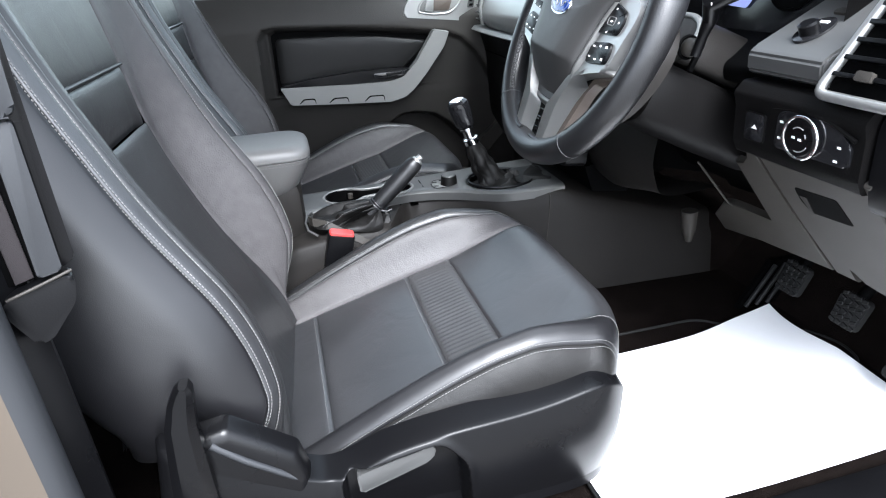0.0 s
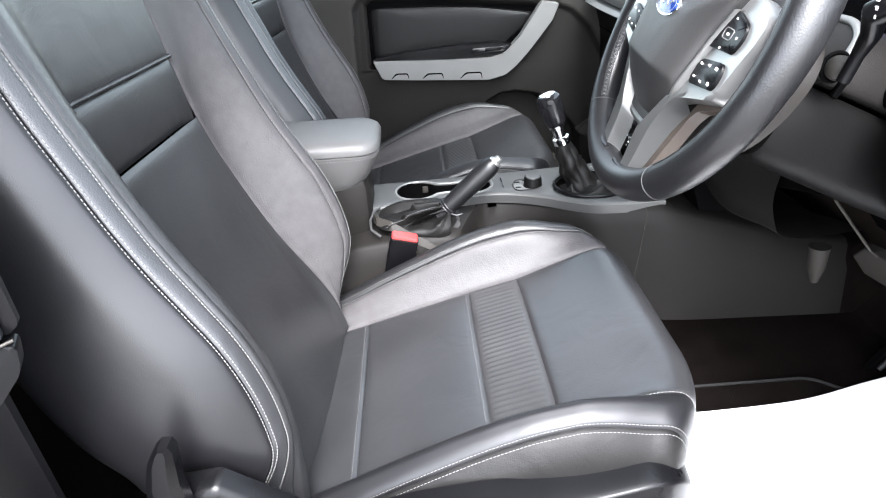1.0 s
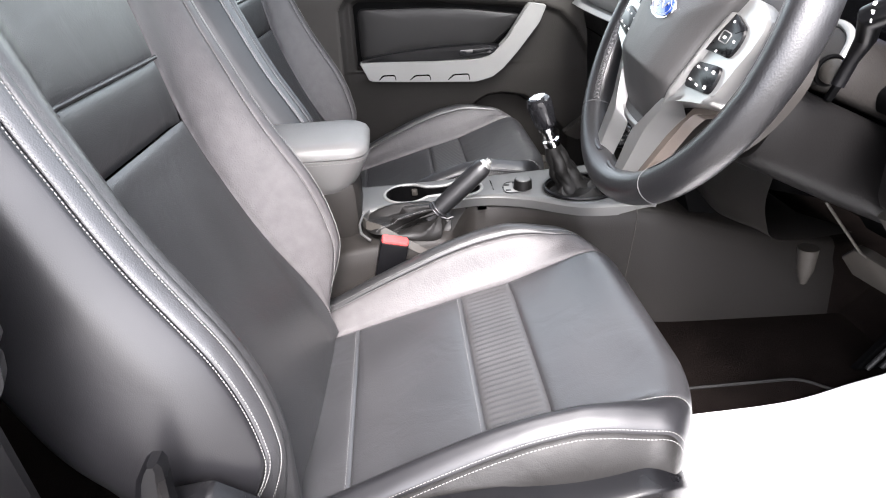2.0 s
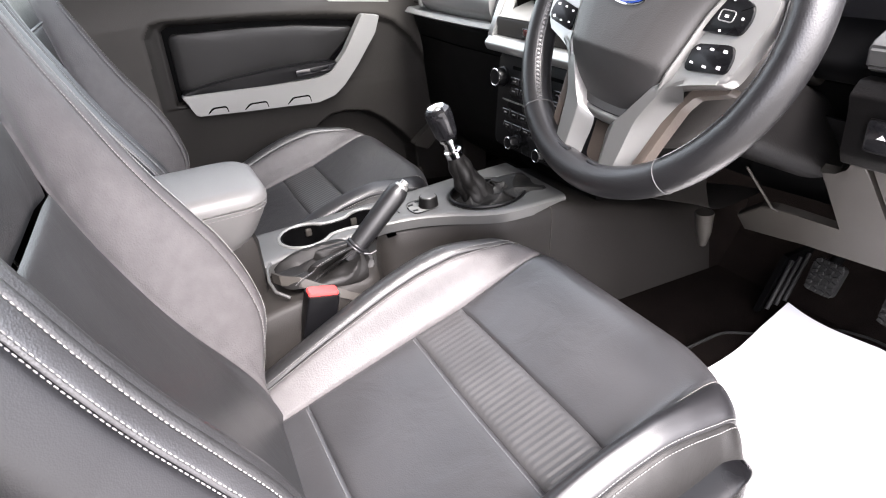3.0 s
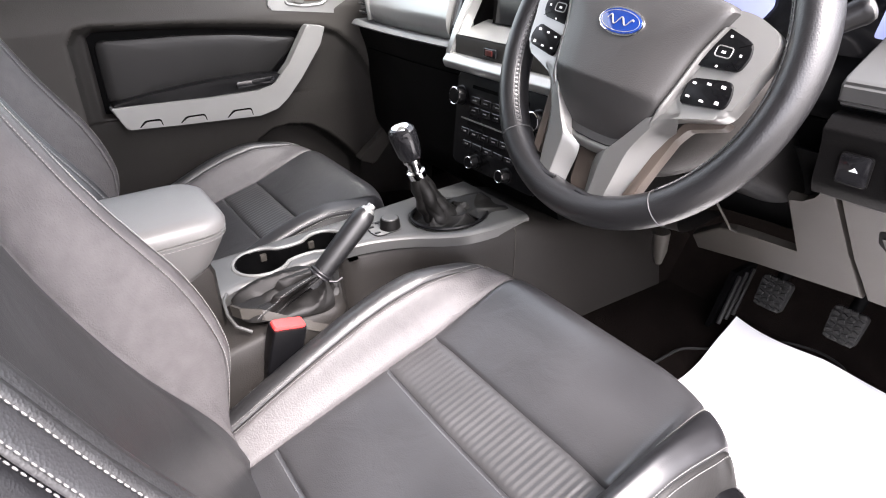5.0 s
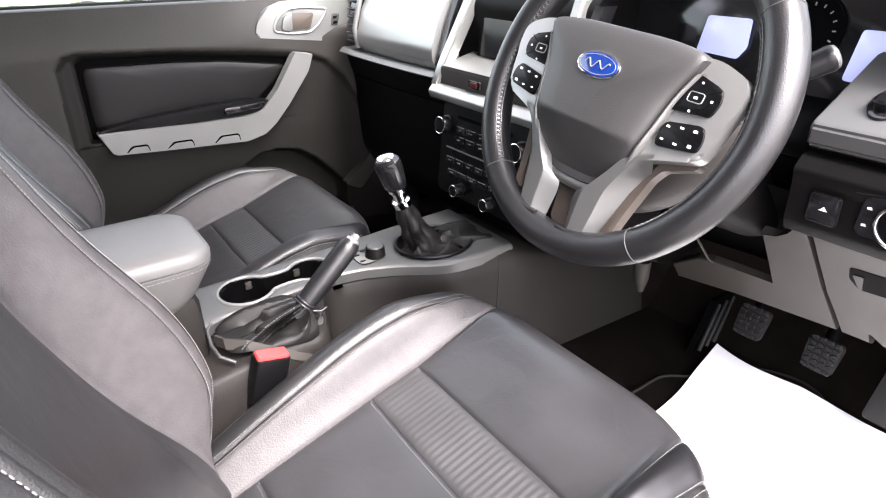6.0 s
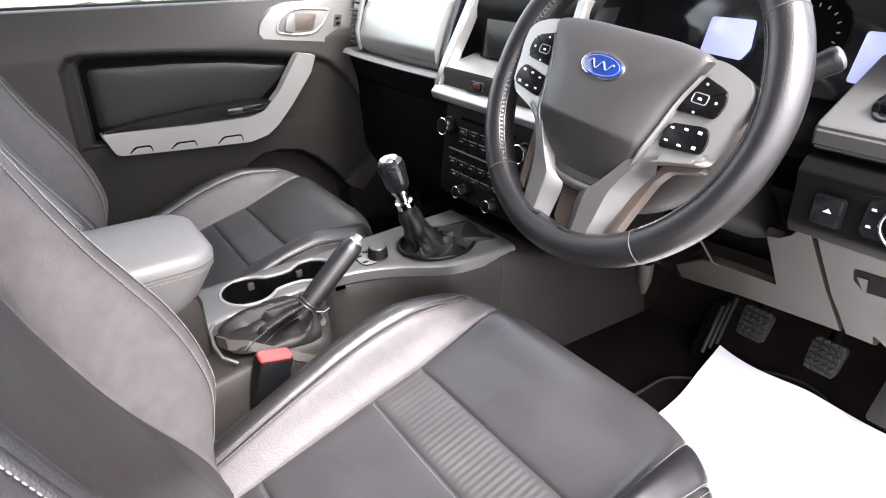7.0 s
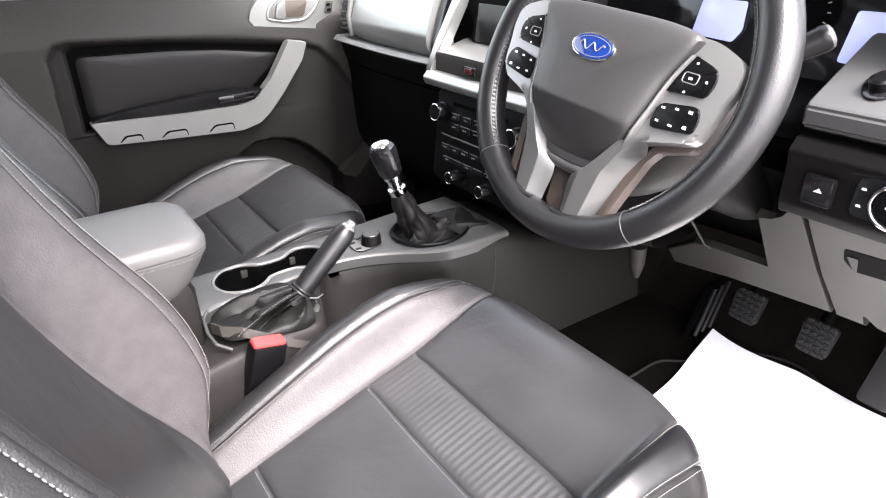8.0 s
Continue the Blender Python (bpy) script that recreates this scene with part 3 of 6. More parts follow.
# airbag cover: domed shield with a drawn-in chin
shield = spline([(0.0, 0.0, 0.063), (0.10, 0.058, 0.0625), (0.17, 0.096, 0.058), (0.205, 0.1035, 0.052), (0.235, 0.0985, 0.041), (0.32, 0.0865, 0.012), (0.45, 0.0785, -0.022), (0.62, 0.068, -0.059), (0.75, 0.054, -0.084), (0.88, 0.030, -0.0980), (1.0, 0.0, -0.1005)])


def outline(n=44):
    right = [shield(i / n) for i in range(n + 1)]
    return [tuple(p) for p in right] + [(-p[0], p[1]) for p in right[-2:0:-1]]


edge_line = outline()
DOME = spline([(0.15, 0.0425), (0.50, 0.041), (0.65, 0.039), (0.75, 0.037), (0.85, 0.0345), (0.92, 0.032), (0.955, 0.030), (0.985, 0.027), (1.0, 0.022)])
rings = []
for k in [1.001] + [1.0 - 0.85 * (i / 44) ** 1.25 for i in range(45)]:
    z = 0.006 if k > 1 else DOME(k)
    row = []
    for x, y in edge_line:
        yy = -0.015 + (y + 0.015) * k
        chin = max(0.0, -0.042 - yy)
        row.append(WHEEL @ Vector((x * k, yy, z - (0 if k > 1 else 0.56 * chin - 0.26 * max(0.0, chin - 0.045)))))
    rings.append(row)
part("airbag_cover", loft(rings), AIRBAG, wheel, "domed dark grey airbag cover", sharp=40)


def band_at(i, v):
    """The silver rim beside the cover, from the cover's edge outwards."""
    x, y = edge_line[i]
    k = 1.012 + (0.085 if y > -0.06 else 0.13) * v
    return WHEEL @ Vector((x * k, -0.015 + (y + 0.015) * k, 0.0245 + 0.0025 * math.sin(math.pi * v) - 0.006 * v * v + min(0.0, 0.36 * (y + 0.045))))


FIRST, LAST = 11, len(edge_line) - 10
bm = grid(lambda i, v: band_at(int(i), v), list(range(FIRST, LAST)), steps(0, 1, 8))
bmesh.ops.solidify(bm, geom=bm.faces[:], thickness=0.006)
part("cover_trim", bm, SILVER, wheel, "satin silver frame round the airbag cover")
part("trim_groove", tube([WHEEL @ Vector((x * 1.006, -0.015 + (y + 0.015) * 1.006, 0.0205 + min(0.0, 0.36 * (y + 0.045)))) for x, y in edge_line[FIRST:LAST]], 0.0016, 8), MATT_BLACK, wheel)
# silver arms with the button pads, and the two lower spokes
arm = [(0.060, 0.048), (0.104, 0.0565), (0.122, 0.054), (0.142, 0.046), (0.150, 0.037), (0.150, 0.018), (0.146, 0.004), (0.1435, -0.014), (0.138, -0.036), (0.094, -0.049), (0.066, -0.062)]
for poly in (arm, mirrored(arm)):
    part("spoke", slab(rounded(poly, 0.012), 0.019, on_wheel(0.0), 0.004, 3), SILVER, wheel, "satin silver spoke", sharp=14)


def leg_piece(sg):
    outer = spline([(0, 0.0965, -0.040), (0.12, 0.094, -0.052), (0.28, 0.087, -0.070), (0.6, 0.079, -0.108), (0.85, 0.072, -0.140), (1, 0.067, -0.163)])
    inner = spline([(0, 0.052, -0.066), (0.14, 0.040, -0.082), (0.28, 0.026, -0.100), (0.45, 0.013, -0.114), (0.8, 0.015, -0.148), (1, 0.017, -0.170)])

    def at(u, v):
        a, b = inner(u), outer(u)
        x, y = a[0] + (b[0] - a[0]) * v, a[1] + (b[1] - a[1]) * v
        z = 0.0205 - 0.0155 * max(0, u - 0.08) - 0.020 * min(1, max(0, u - 0.06) / 0.16) * max(0, (v - 0.64) / 0.36) - 0.015 * max(0, (0.27 - v) / 0.27)
        return WHEEL @ Vector((sg * x, y, z))
    return grid(at, steps(0, 1, 28), steps(0, 1, 50))


for sg in (1, -1):
    bm = leg_piece(sg)
    bmesh.ops.solidify(bm, geom=bm.faces[:], thickness=0.005)
    leg = part("lower_spoke", bm, SILVER, wheel, "satin silver lower spoke", sharp=12)
    cap = [WHEEL @ Vector((sg * x, y, z)) for x, y, z in ((0.018, -0.156, 0.010), (0.030, -0.1565, 0.0105), (0.060, -0.152, 0.009), (0.069, -0.147, -0.001))]
    part("leather_lip", tube(cap, 0.0030, 10), LEATHER_RIM, leg, "leather edge of the rim")
    # flank under the arm, running down beside the spoke; taupe paints in its light
    flank = [(0.094, -0.047), (0.134, -0.034), (0.132, -0.042), (0.100, -0.054), (0.092, -0.068), (0.084, -0.105), (0.077, -0.142), (0.066, -0.142), (0.078, -0.085)]
    part("spoke_flank", slab(rounded(flank if sg > 0 else mirrored(flank), 0.004), 0.014, on_wheel(-0.014), 0.004), PLASTIC_TAUPE, wheel, "spoke flank, its lit underside painted taupe")
part("spoke_gap", slab(rounded([(-0.030, -0.085), (0.030, -0.085), (0.016, -0.158), (-0.016, -0.158)], 0.006), 0.008, on_wheel(-0.024), 0.002), PLASTIC_TAUPE, wheel)
dish = lathe([(0.030, -0.010), (0.085, -0.014), (0.105, -0.030), (0.1175, -0.050), (0.1215, -0.064), (0.1210, -0.074), (0.113, -0.079), (0.040, -0.079)], Matrix(), 64)
for v in dish.verts:
    v.co.y *= 0.62 if v.co.y > 0 else 1.0
bmesh.ops.transform(dish, matrix=on_wheel(0.0), verts=dish.verts[:])
part("back_cover", dish, PLASTIC_HUB, wheel, "dark plastic hub back cover", sharp=50)


def ellipse(rx, ry, n=40, cx=0, cy=0):
    return [(cx + rx * math.cos(2 * math.pi * i / n), cy + ry * math.sin(2 * math.pi * i / n)) for i in range(n)]


badge = part("badge", slab(ellipse(0.0290, 0.0138, cy=0.017), 0.0030, on_wheel(0.0402), 0.0012), CHROME, wheel, "oval badge with chrome rim and blue enamel")
part("badge_field", slab(ellipse(0.0272, 0.0121, cy=0.017), 0.0015, on_wheel(0.0428), 0.0005), BLUE, badge)
part("badge_mark", tube([WHEEL @ Vector((0.0245 * math.cos(q), 0.017 + 0.0100 * math.sin(q), 0.0443)) for q in (2 * math.pi * i / 48 for i in range(48))], 0.00035, 6, closed=True), GREY_MARK, badge)
part("badge_mark", tube([WHEEL @ Vector((-0.017 + 0.034 * t, 0.017 + 0.0042 * math.sin(15 * t) * (1 - 0.3 * t), 0.0443)) for t in steps(0, 1, 40)], lambda t: 0.0005 + 0.0005 * abs(math.sin(8 * t)), 6), GREY_MARK, badge)
for x, y, w, h in ((-0.0045, -0.0185, 0.0052, 0.0030), (0.0045, -0.0195, 0.0040, 0.0024), (0.0, -0.0300, 0.0044, 0.0044)):
    part("moulded_mark", slab([(x - w, y - h / 2), (x + w, y - h / 2), (x + w, y + h / 2), (x - w, y + h / 2)], 0.0010, on_wheel(0.0412), 0.0003), AIRBAG_MARK, wheel)


def pad(poly, icons, sg, z=0.0185):
    body = part("button_pad", slab(rounded(poly if sg > 0 else mirrored(poly), 0.006), 0.0040, on_wheel(z), 0.0015), PLASTIC, wheel, "black button pad")
    for x, y, w, h in icons:
        m = on_wheel(z + 0.0037) @ pose(sg * x, y, 0)
        part("button_icon", slab([(-w * 0.36, -h * 0.36), (w * 0.36, -h * 0.36), (w * 0.26, h * 0.36), (-w * 0.36, h * 0.36)], 0.0008, m, 0), WHITE_MARK, body)
    return body


for sg in (1, -1):
    up = pad([(0.0845, 0.001), (0.088, 0.034), (0.101, 0.0395), (0.129, 0.032), (0.1335, 0.020), (0.130, 0.005)], [(0.091, 0.0165, 0.0030, 0.0030), (0.125, 0.0185, 0.0030, 0.0030), (0.108, 0.0325, 0.0030, 0.0026), (0.108, 0.0050, 0.0030, 0.0026), (0.108, 0.0180, 0.0055, 0.0030)], sg)
    ring = [WHEEL @ Vector((sg * 0.108 + x, 0.018 + y, 0.0226)) for x, y in rounded([(-0.008, -0.0045), (0.008, -0.0045), (0.008, 0.005), (-0.008, 0.005)], 0.003)]
    part("button_ring", tube(ring, 0.0006, 6, closed=True), SILVER, up)
    for x, y in ((0.088, 0.034), (0.131, 0.031), (0.131, 0.005), (0.0845, 0.002)):
        part("button_gap", tube([WHEEL @ Vector((sg * (0.108 + (x - 0.108) * k), 0.018 + (y - 0.018) * k, 0.0224)) for k in (0.5, 0.95)], 0.0004, 5), MATT_BLACK, up)
    low = [(0.0890, -0.0105), (0.130, -0.0035), (0.1355, -0.0160), (0.1345, -0.0285), (0.0890, -0.0355)]
    pad(low, [(0.096, -0.0140, 0.0050, 0.0026), (0.1105, -0.0115, 0.0055, 0.0026), (0.125, -0.0105, 0.0060, 0.0036), (0.0955, -0.0270, 0.0050, 0.0024), (0.111, -0.0275, 0.0060, 0.0024), (0.126, -0.0250, 0.0055, 0.0040)], sg)

# ---- steering column and stalks ----
column = thing("steering_column", (0.56, 0.0, 1.02), "dark plastic steering column shroud with a control stalk", "steering column")


def shroud_rings(half, rows, lean=0.0):
    return [[COLUMN @ Vector((x * k, y * k, d - lean * y * k)) for x, y in rounded(half, 0.018, 5)] for d, k in rows]


lower_half = [(0.092, -0.003), (0.104, -0.045), (0.100, -0.082), (0.070, -0.096), (-0.070, -0.096), (-0.100, -0.082), (-0.104, -0.045), (-0.092, -0.003)]
part("lower_shroud", loft(shroud_rings(lower_half, ((-0.080, 0.90), (-0.082, 0.965), (-0.088, 0.99), (-0.14, 1.0), (-0.22, 1.02), (-0.30, 1.02)))), PLASTIC_DASH, column, "dark plastic lower column shroud", sharp=40)
upper_half = [(-0.084, 0.001), (-0.082, 0.030), (-0.066, 0.058), (-0.040, 0.070), (0.040, 0.070), (0.066, 0.058), (0.082, 0.030), (0.084, 0.001)]
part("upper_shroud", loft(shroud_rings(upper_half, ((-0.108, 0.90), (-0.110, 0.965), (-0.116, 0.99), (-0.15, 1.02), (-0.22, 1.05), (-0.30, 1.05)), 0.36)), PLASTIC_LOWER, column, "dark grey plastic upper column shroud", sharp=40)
part("shroud_rim", tube([COLUMN @ Vector((x * 0.97, y * 0.97, -0.109 - 0.36 * y)) for x, y in rounded(upper_half, 0.018, 5)[6:-6]], 0.0046, 10), SILVER_TRIM, column, "pale grey front edge of the shroud")
stalk = [Vector(p) for p in ((0.546, -0.122, 1.104), (0.552, -0.124, 1.128), (0.554, -0.131, 1.148), (0.541, -0.146, 1.168), (0.556, -0.166, 1.182))]
stem = part("stalk", tube(stalk, lambda t: 0.0062 + 0.0068 * min(1, max(0, t - 0.25) * 1.6), 16), PLASTIC, column, "black control stalk")
axis_s = (stalk[-1] - stalk[-2]).normalized()
TIP = basis(stalk[-1], axis_s.orthogonal(), axis_s.cross(axis_s.orthogonal()))
part("stalk_tip", lathe([(0.0124, -0.003), (0.0132, 0.000), (0.0130, 0.004), (0.0122, 0.006)], TIP, 24), PLASTIC, stem)
part("stalk_end", lathe([(0.0122, 0.0055), (0.0112, 0.0085), (0.0070, 0.0105), (0.001, 0.011)], TIP, 24), CONSOLE_TOP, stem, "pale grey stalk end")
for i in range(3):
    part("stalk_mark", box(tuple(stalk[3].lerp(stalk[4], 0.40) + Vector((-0.0125, 0, 0.0068 * (i - 1)))), (0.001, 0.0036, 0.0032), 0.0003, (0, -10 + 14 * i, 0)), WHITE_MARK, stem)
PIVOT = basis((0.553, -0.098, 1.112), Vector((-0.42, 0, -0.90)), Vector((0.90, 0, -0.42)))
part("stalk_pivot", lathe([(0.0120 * math.sin(q), 0.004 + 0.0120 * math.cos(q)) for q in steps(0.05, math.pi - 0.05, 14)], PIVOT, 28), PLASTIC_GREY, column, "grey ball at the foot of the stalk")
part("pivot_collar", tube([PIVOT @ Vector((0.0135 * math.cos(q), 0.0135 * math.sin(q), -0.001)) for q in (2 * math.pi * j / 28 for j in range(28))], 0.0022, 8, closed=True), MATT_BLACK, column)
part("stalk_slot", box((0.572, -0.089, 1.096), (0.007, 0.006, 0.036), 0.001, (0, 24, 0)), MATT_BLACK, column)

# ---- centre console ----
console = thing("centre_console", (0.30, 0.36, 0.575), "dark plastic centre console with silver-grey top trim", "console")


NEAR_FLANK = spline([(-0.25, 0.105), (0.17, 0.108), (0.205, 0.100), (0.230, 0.040), (0.250, 0.002), (0.270, -0.008), (0.315, 0.000), (0.365, 0.026), (0.41, 0.060), (0.445, 0.080), (0.50, 0.092), (0.60, 0.112), (0.75, 0.122), (1.0, 0.135), (1.2, 0.14)])


def tunnel_at(x, v):
    """The flank and top of the console body from the driver's side over to the passenger's."""
    top = spline([(-0.25, 0.70), (0.0, 0.755), (0.10, 0.770), (0.22, 0.772), (0.36, 0.780), (0.45, 0.790), (0.56, 0.795), (0.62, 0.780), (0.80, 0.73), (1.00, 0.70), (1.20, 0.68)])(x)
    half = spline([(-0.25, 0.105), (0.36, 0.108), (0.45, 0.112), (0.60, 0.118), (1.0, 0.135), (1.2, 0.14)])(x)
    tight = NEAR_FLANK(x)
    pts = [(-max(tight, half - 0.05) - 0.030, 0.555), (-max(tight, half - 0.08) - 0.012, 0.66), (-tight, top - 0.035), (-tight + 0.004, top - 0.010), (-tight + 0.014, top), (0.03, top + 0.001),
           (half - 0.014, top), (half - 0.004, top - 0.010), (half, top - 0.035), (half + 0.012, 0.66), (half + 0.030, 0.555)]
    y, z = pts[v]
    return Vector((x, 0.36 + y, z))


body = grid(tunnel_at, steps(-0.25, 0.10, 28)[:-1] + steps(0.10, 0.60, 84)[:-1] + steps(0.60, 0.90, 20), list(range(11)))
opening = [f for f in body.faces if 0.085 < f.calc_center_median().x < 0.285 and 0.376 < f.calc_center_median().y < 0.455 and f.calc_center_median().z > 0.765]
bmesh.ops.delete(body, geom=opening, context="FACES")
part("body", body, PLASTIC_SIDE, console, sharp=60)
part("carpet_end", grid(lambda x, v: tunnel_at(x, v) - Vector((0, 0, 0.003)), steps(0.89, 1.12, 10), list(range(11))), CARPET, console, "dark carpet over the tunnel", sharp=60)
part("panel_seam", tube([tunnel_at(x, v).lerp(tunnel_at(x, v + 1), f) + Vector((0, -0.0004, 0)) for x, v, f in ((0.512, 0, 0.45), (0.520, 0, 0.9), (0.528, 1, 0.5), (0.534, 2, 0.0), (0.536, 3, 0.0), (0.536, 4, 0.0))], 0.0011, 6), PLASTIC_GREY, console)
# top trim plate with cup holder opening
near = spline([(0.000, 0.345), (0.042, 0.345), (0.060, 0.352), (0.09, 0.362), (0.21, 0.366), (0.262, 0.371), (0.314, 0.360), (0.365, 0.334), (0.41, 0.301), (0.445, 0.281), (0.49, 0.272), (0.57, 0.268)])
PLATE_X = 0.000
TOPZ = spline([(-0.03, 0.790), (0.04, 0.792), (0.30, 0.797), (0.45, 0.803), (0.57, 0.806)])


def cup_dist(x, y):
    a = math.hypot((x - 0.137), (y - 0.411)) - 0.042
    b = math.hypot((x - 0.243), (y - 0.413)) - 0.035
    neck = max(abs(y - 0.412) - 0.021 - 6.0 * (x - 0.197) ** 2, abs(x - 0.19) - 0.045)
    return min(a, b, neck)


def gear_dist(x, y):
    return 0.066 * math.hypot((x - 0.465) / 0.072, (y - 0.362) / 0.062) - 0.066


def plate():
    bm = bmesh.new()
    nx, ny = 190, 66
    vs = {}
    for i in range(nx + 1):
        x = PLATE_X + 0.570 * i / nx
        n = near(x)
        for j in range(ny + 1):
            y = n + (0.468 - n) * j / ny
            e = min(y - n, 0.468 - y, x - PLATE_X)
            d = min(cup_dist(x, y), gear_dist(x, y))
            z = TOPZ(x) - 0.006 * math.exp(-max(0, e) / 0.004) - 0.004 * math.exp(-max(0, d) / 0.003)
            vs[i, j] = (bm.verts.new((x, y, z)), d)
    for i in range(nx):
        for j in range(ny):
            q = [vs[i, j], vs[i + 1, j], vs[i + 1, j + 1], vs[i, j + 1]]
            if sum(v[1] for v in q) / 4 > -0.001:
                bm.faces.new([v[0] for v in q])
    for v in [v for v in bm.verts if not v.link_faces]:
        bm.verts.remove(v)
    rim = [e for e in bm.edges if e.is_boundary and min(min(cup_dist(v.co.x, v.co.y), gear_dist(v.co.x, v.co.y)) for v in e.verts) > 0.006]
    ext = bmesh.ops.extrude_edge_only(bm, edges=rim)
    for v in ext["geom"]:
        if isinstance(v, bmesh.types.BMVert):
            v.co.z -= 0.016
    return bm


part("top_trim", plate(), CONSOLE_TOP, console, "satin grey top trim with twin cup holder")


def well(a):
    """The outline of the twin cup holder, by the angle seen from its middle."""
    r = 0.11
    while r > 0.001 and cup_dist(0.19 + r * math.cos(a), 0.412 + r * math.sin(a)) > 0:
        r -= 0.0004
    return r * math.cos(a), r * math.sin(a)


WELL = [well(2 * math.pi * (i + 0.5) / 128) for i in range(128)]
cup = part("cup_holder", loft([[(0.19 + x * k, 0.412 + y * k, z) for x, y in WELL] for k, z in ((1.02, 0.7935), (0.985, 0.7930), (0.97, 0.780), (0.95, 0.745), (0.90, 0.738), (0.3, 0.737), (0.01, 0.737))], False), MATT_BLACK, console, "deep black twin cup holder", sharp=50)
part("rim", tube([(0.19 + x * 1.035, 0.412 + y * 1.035, TOPZ(0.19 + x) - 0.0012) for x, y in WELL], 0.0030, 8, closed=True), SILVER_TRIM, cup, "satin grey rim")
for x, y in ((0.150, 0.449), (0.232, 0.443), (0.176, 0.390)):
    part("grip", box((x, y, 0.778), (0.011, 0.006, 0.014), 0.002), PLASTIC_GREY, cup)
# rotary drive selector
dial_poly = rounded([(-0.032, -0.024), (0.030, -0.024), (0.034, 0.006), (0.026, 0.026), (-0.026, 0.026), (-0.034, 0.004)], 0.012)
dial_plate = part("selector_plate", slab(dial_poly, 0.003, pose(0.352, 0.389, 0.7955), 0.001), SILVER_TRIM, console, "satin grey selector plate")
part("plate_gap", tube([(0.352 + x, 0.389 + y, 0.7985) for x, y in dial_poly], 0.0011, 6, closed=True), PLASTIC, dial_plate)
part("selector_knob", lathe([(0.0185, 0.0), (0.0175, 0.003), (0.0165, 0.016), (0.0155, 0.0180), (0.001, 0.0185)], pose(0.356, 0.385, 0.798), 40), PLASTIC_DASH, dial_plate, "black rotary selector")
part("knob_cap", lathe([(0.0140, 0.0), (0.0132, 0.0012), (0.001, 0.0014)], pose(0.356, 0.385, 0.8162), 32), CONSOLE_TOP, dial_plate, "grey knob face")
for x, y in ((0.328, 0.402), (0.327, 0.378), (0.345, 0.411), (0.372, 0.410)):
    part("selector_mark", box((x, y, 0.7990), (0.010, 0.005, 0.0016), 0.0006), PLASTIC, dial_plate)
for x, y in ((0.300, 0.398), (0.300, 0.424)):
    part("plate_line", box((x, y, 0.7975), (0.002, 0.020, 0.0012), 0.0003), PLASTIC, console)
# armrest
arm = thing("armrest", (-0.03, 0.37, 0.735), "grey leather centre armrest with pale stitching", "armrest")


def rest_ring(z, x1, hw, x0=-0.26):
    return [(x, 0.375 + y, z - 0.0135) for x, y in rounded([(x0, -hw), (x1, -hw), (x1, hw), (x0, hw)], [0.01, 0.045, 0.045, 0.01], 7)]


part("pad", loft([rest_ring(*q) for q in ((0.850, 0.028, 0.054), (0.856, 0.038, 0.061), (0.880, 0.054, 0.071), (0.905, 0.067, 0.078), (0.9255, 0.0755, 0.0825), (0.9270, 0.0725, 0.0795),
      (0.9290, 0.0760, 0.0830), (0.936, 0.0765, 0.083), (0.943, 0.0735, 0.081), (0.9485, 0.066, 0.075), (0.9510, 0.052, 0.063), (0.9522, 0.030, 0.045), (0.953, 0.0, 0.02))]), ARMREST, arm, sharp=60)
REST_LINE = [Vector(q) for q in rest_ring(0.9205, 0.0748, 0.0818)][8:26]
part("stitching", stitching([Vector((-0.26, 0.2932, 0.9070))] + REST_LINE, 0.006, 0.0045, 0.0005), THREAD, arm, "pale stitching")
part("pedestal", box((-0.06, 0.375, 0.80), (0.22, 0.125, 0.13), 0.02), PLASTIC_SIDE, arm)
# handbrake
brake = thing("handbrake", (0.15, 0.30, 0.765), "black leather handbrake lever with gathered gaiter and chrome button", "handbrake")
b0, b1 = Vector((0.170, 0.300, 0.790)), Vector((0.272, 0.300, 0.884))
axis = (b1 - b0).normalized()
part("grip", tube([b0 + (b1 - b0) * t for t in steps(0, 1, 20)], lambda t: 0.0140 + 0.003 * math.sin(min(1, t * 1.25) * math.pi * 0.55) - 0.004 * max(0, (t - 0.9) / 0.1) ** 2, 16), LEATHER_RIM, brake)
part("grip_cap", lathe([(0.013, -0.014), (0.0125, -0.002), (0.010, 0.004), (0.0065, 0.006), (0.006, 0.012), (0.001, 0.013)], basis(b1, axis.orthogonal(), axis.cross(axis.orthogonal())), 20), SILVER, brake, "silver release button end")
part("grip_seam", tube([b0 + (b1 - b0) * t + Vector((-0.010, -0.0088, 0.006)) for t in steps(0.05, 0.85, 12)], 0.0008, 5), THREAD_DARK, brake)


# the boot hangs like a tent from the collar into a slot that falls towards the seat
BOOT_C = Vector((0.132, 0.306, 0.0))


def boot_base(a):
    c, d = math.cos(a), math.sin(a)
    x = BOOT_C.x + 0.073 * math.copysign(abs(c) ** 0.55, c)
    y = BOOT_C.y + 0.047 * math.copysign(abs(d) ** 0.55, d)
    near_side = max(0.0, (0.330 - y) / 0.07)
    return Vector((x, y, 0.789 - near_side * (0.004 + 0.22 * max(0.0, x - 0.085))))


side_b = axis.orthogonal().normalized()
other_b = axis.cross(side_b)
COLLAR = b0 + axis * 0.024
PLEATS = [(2.15, 0.8), (2.75, 1.0), (3.45, 1.0), (4.05, 0.8), (4.75, 1.0), (5.35, 1.0), (6.0, 0.8), (0.35, 0.6), (1.25, 0.5)]


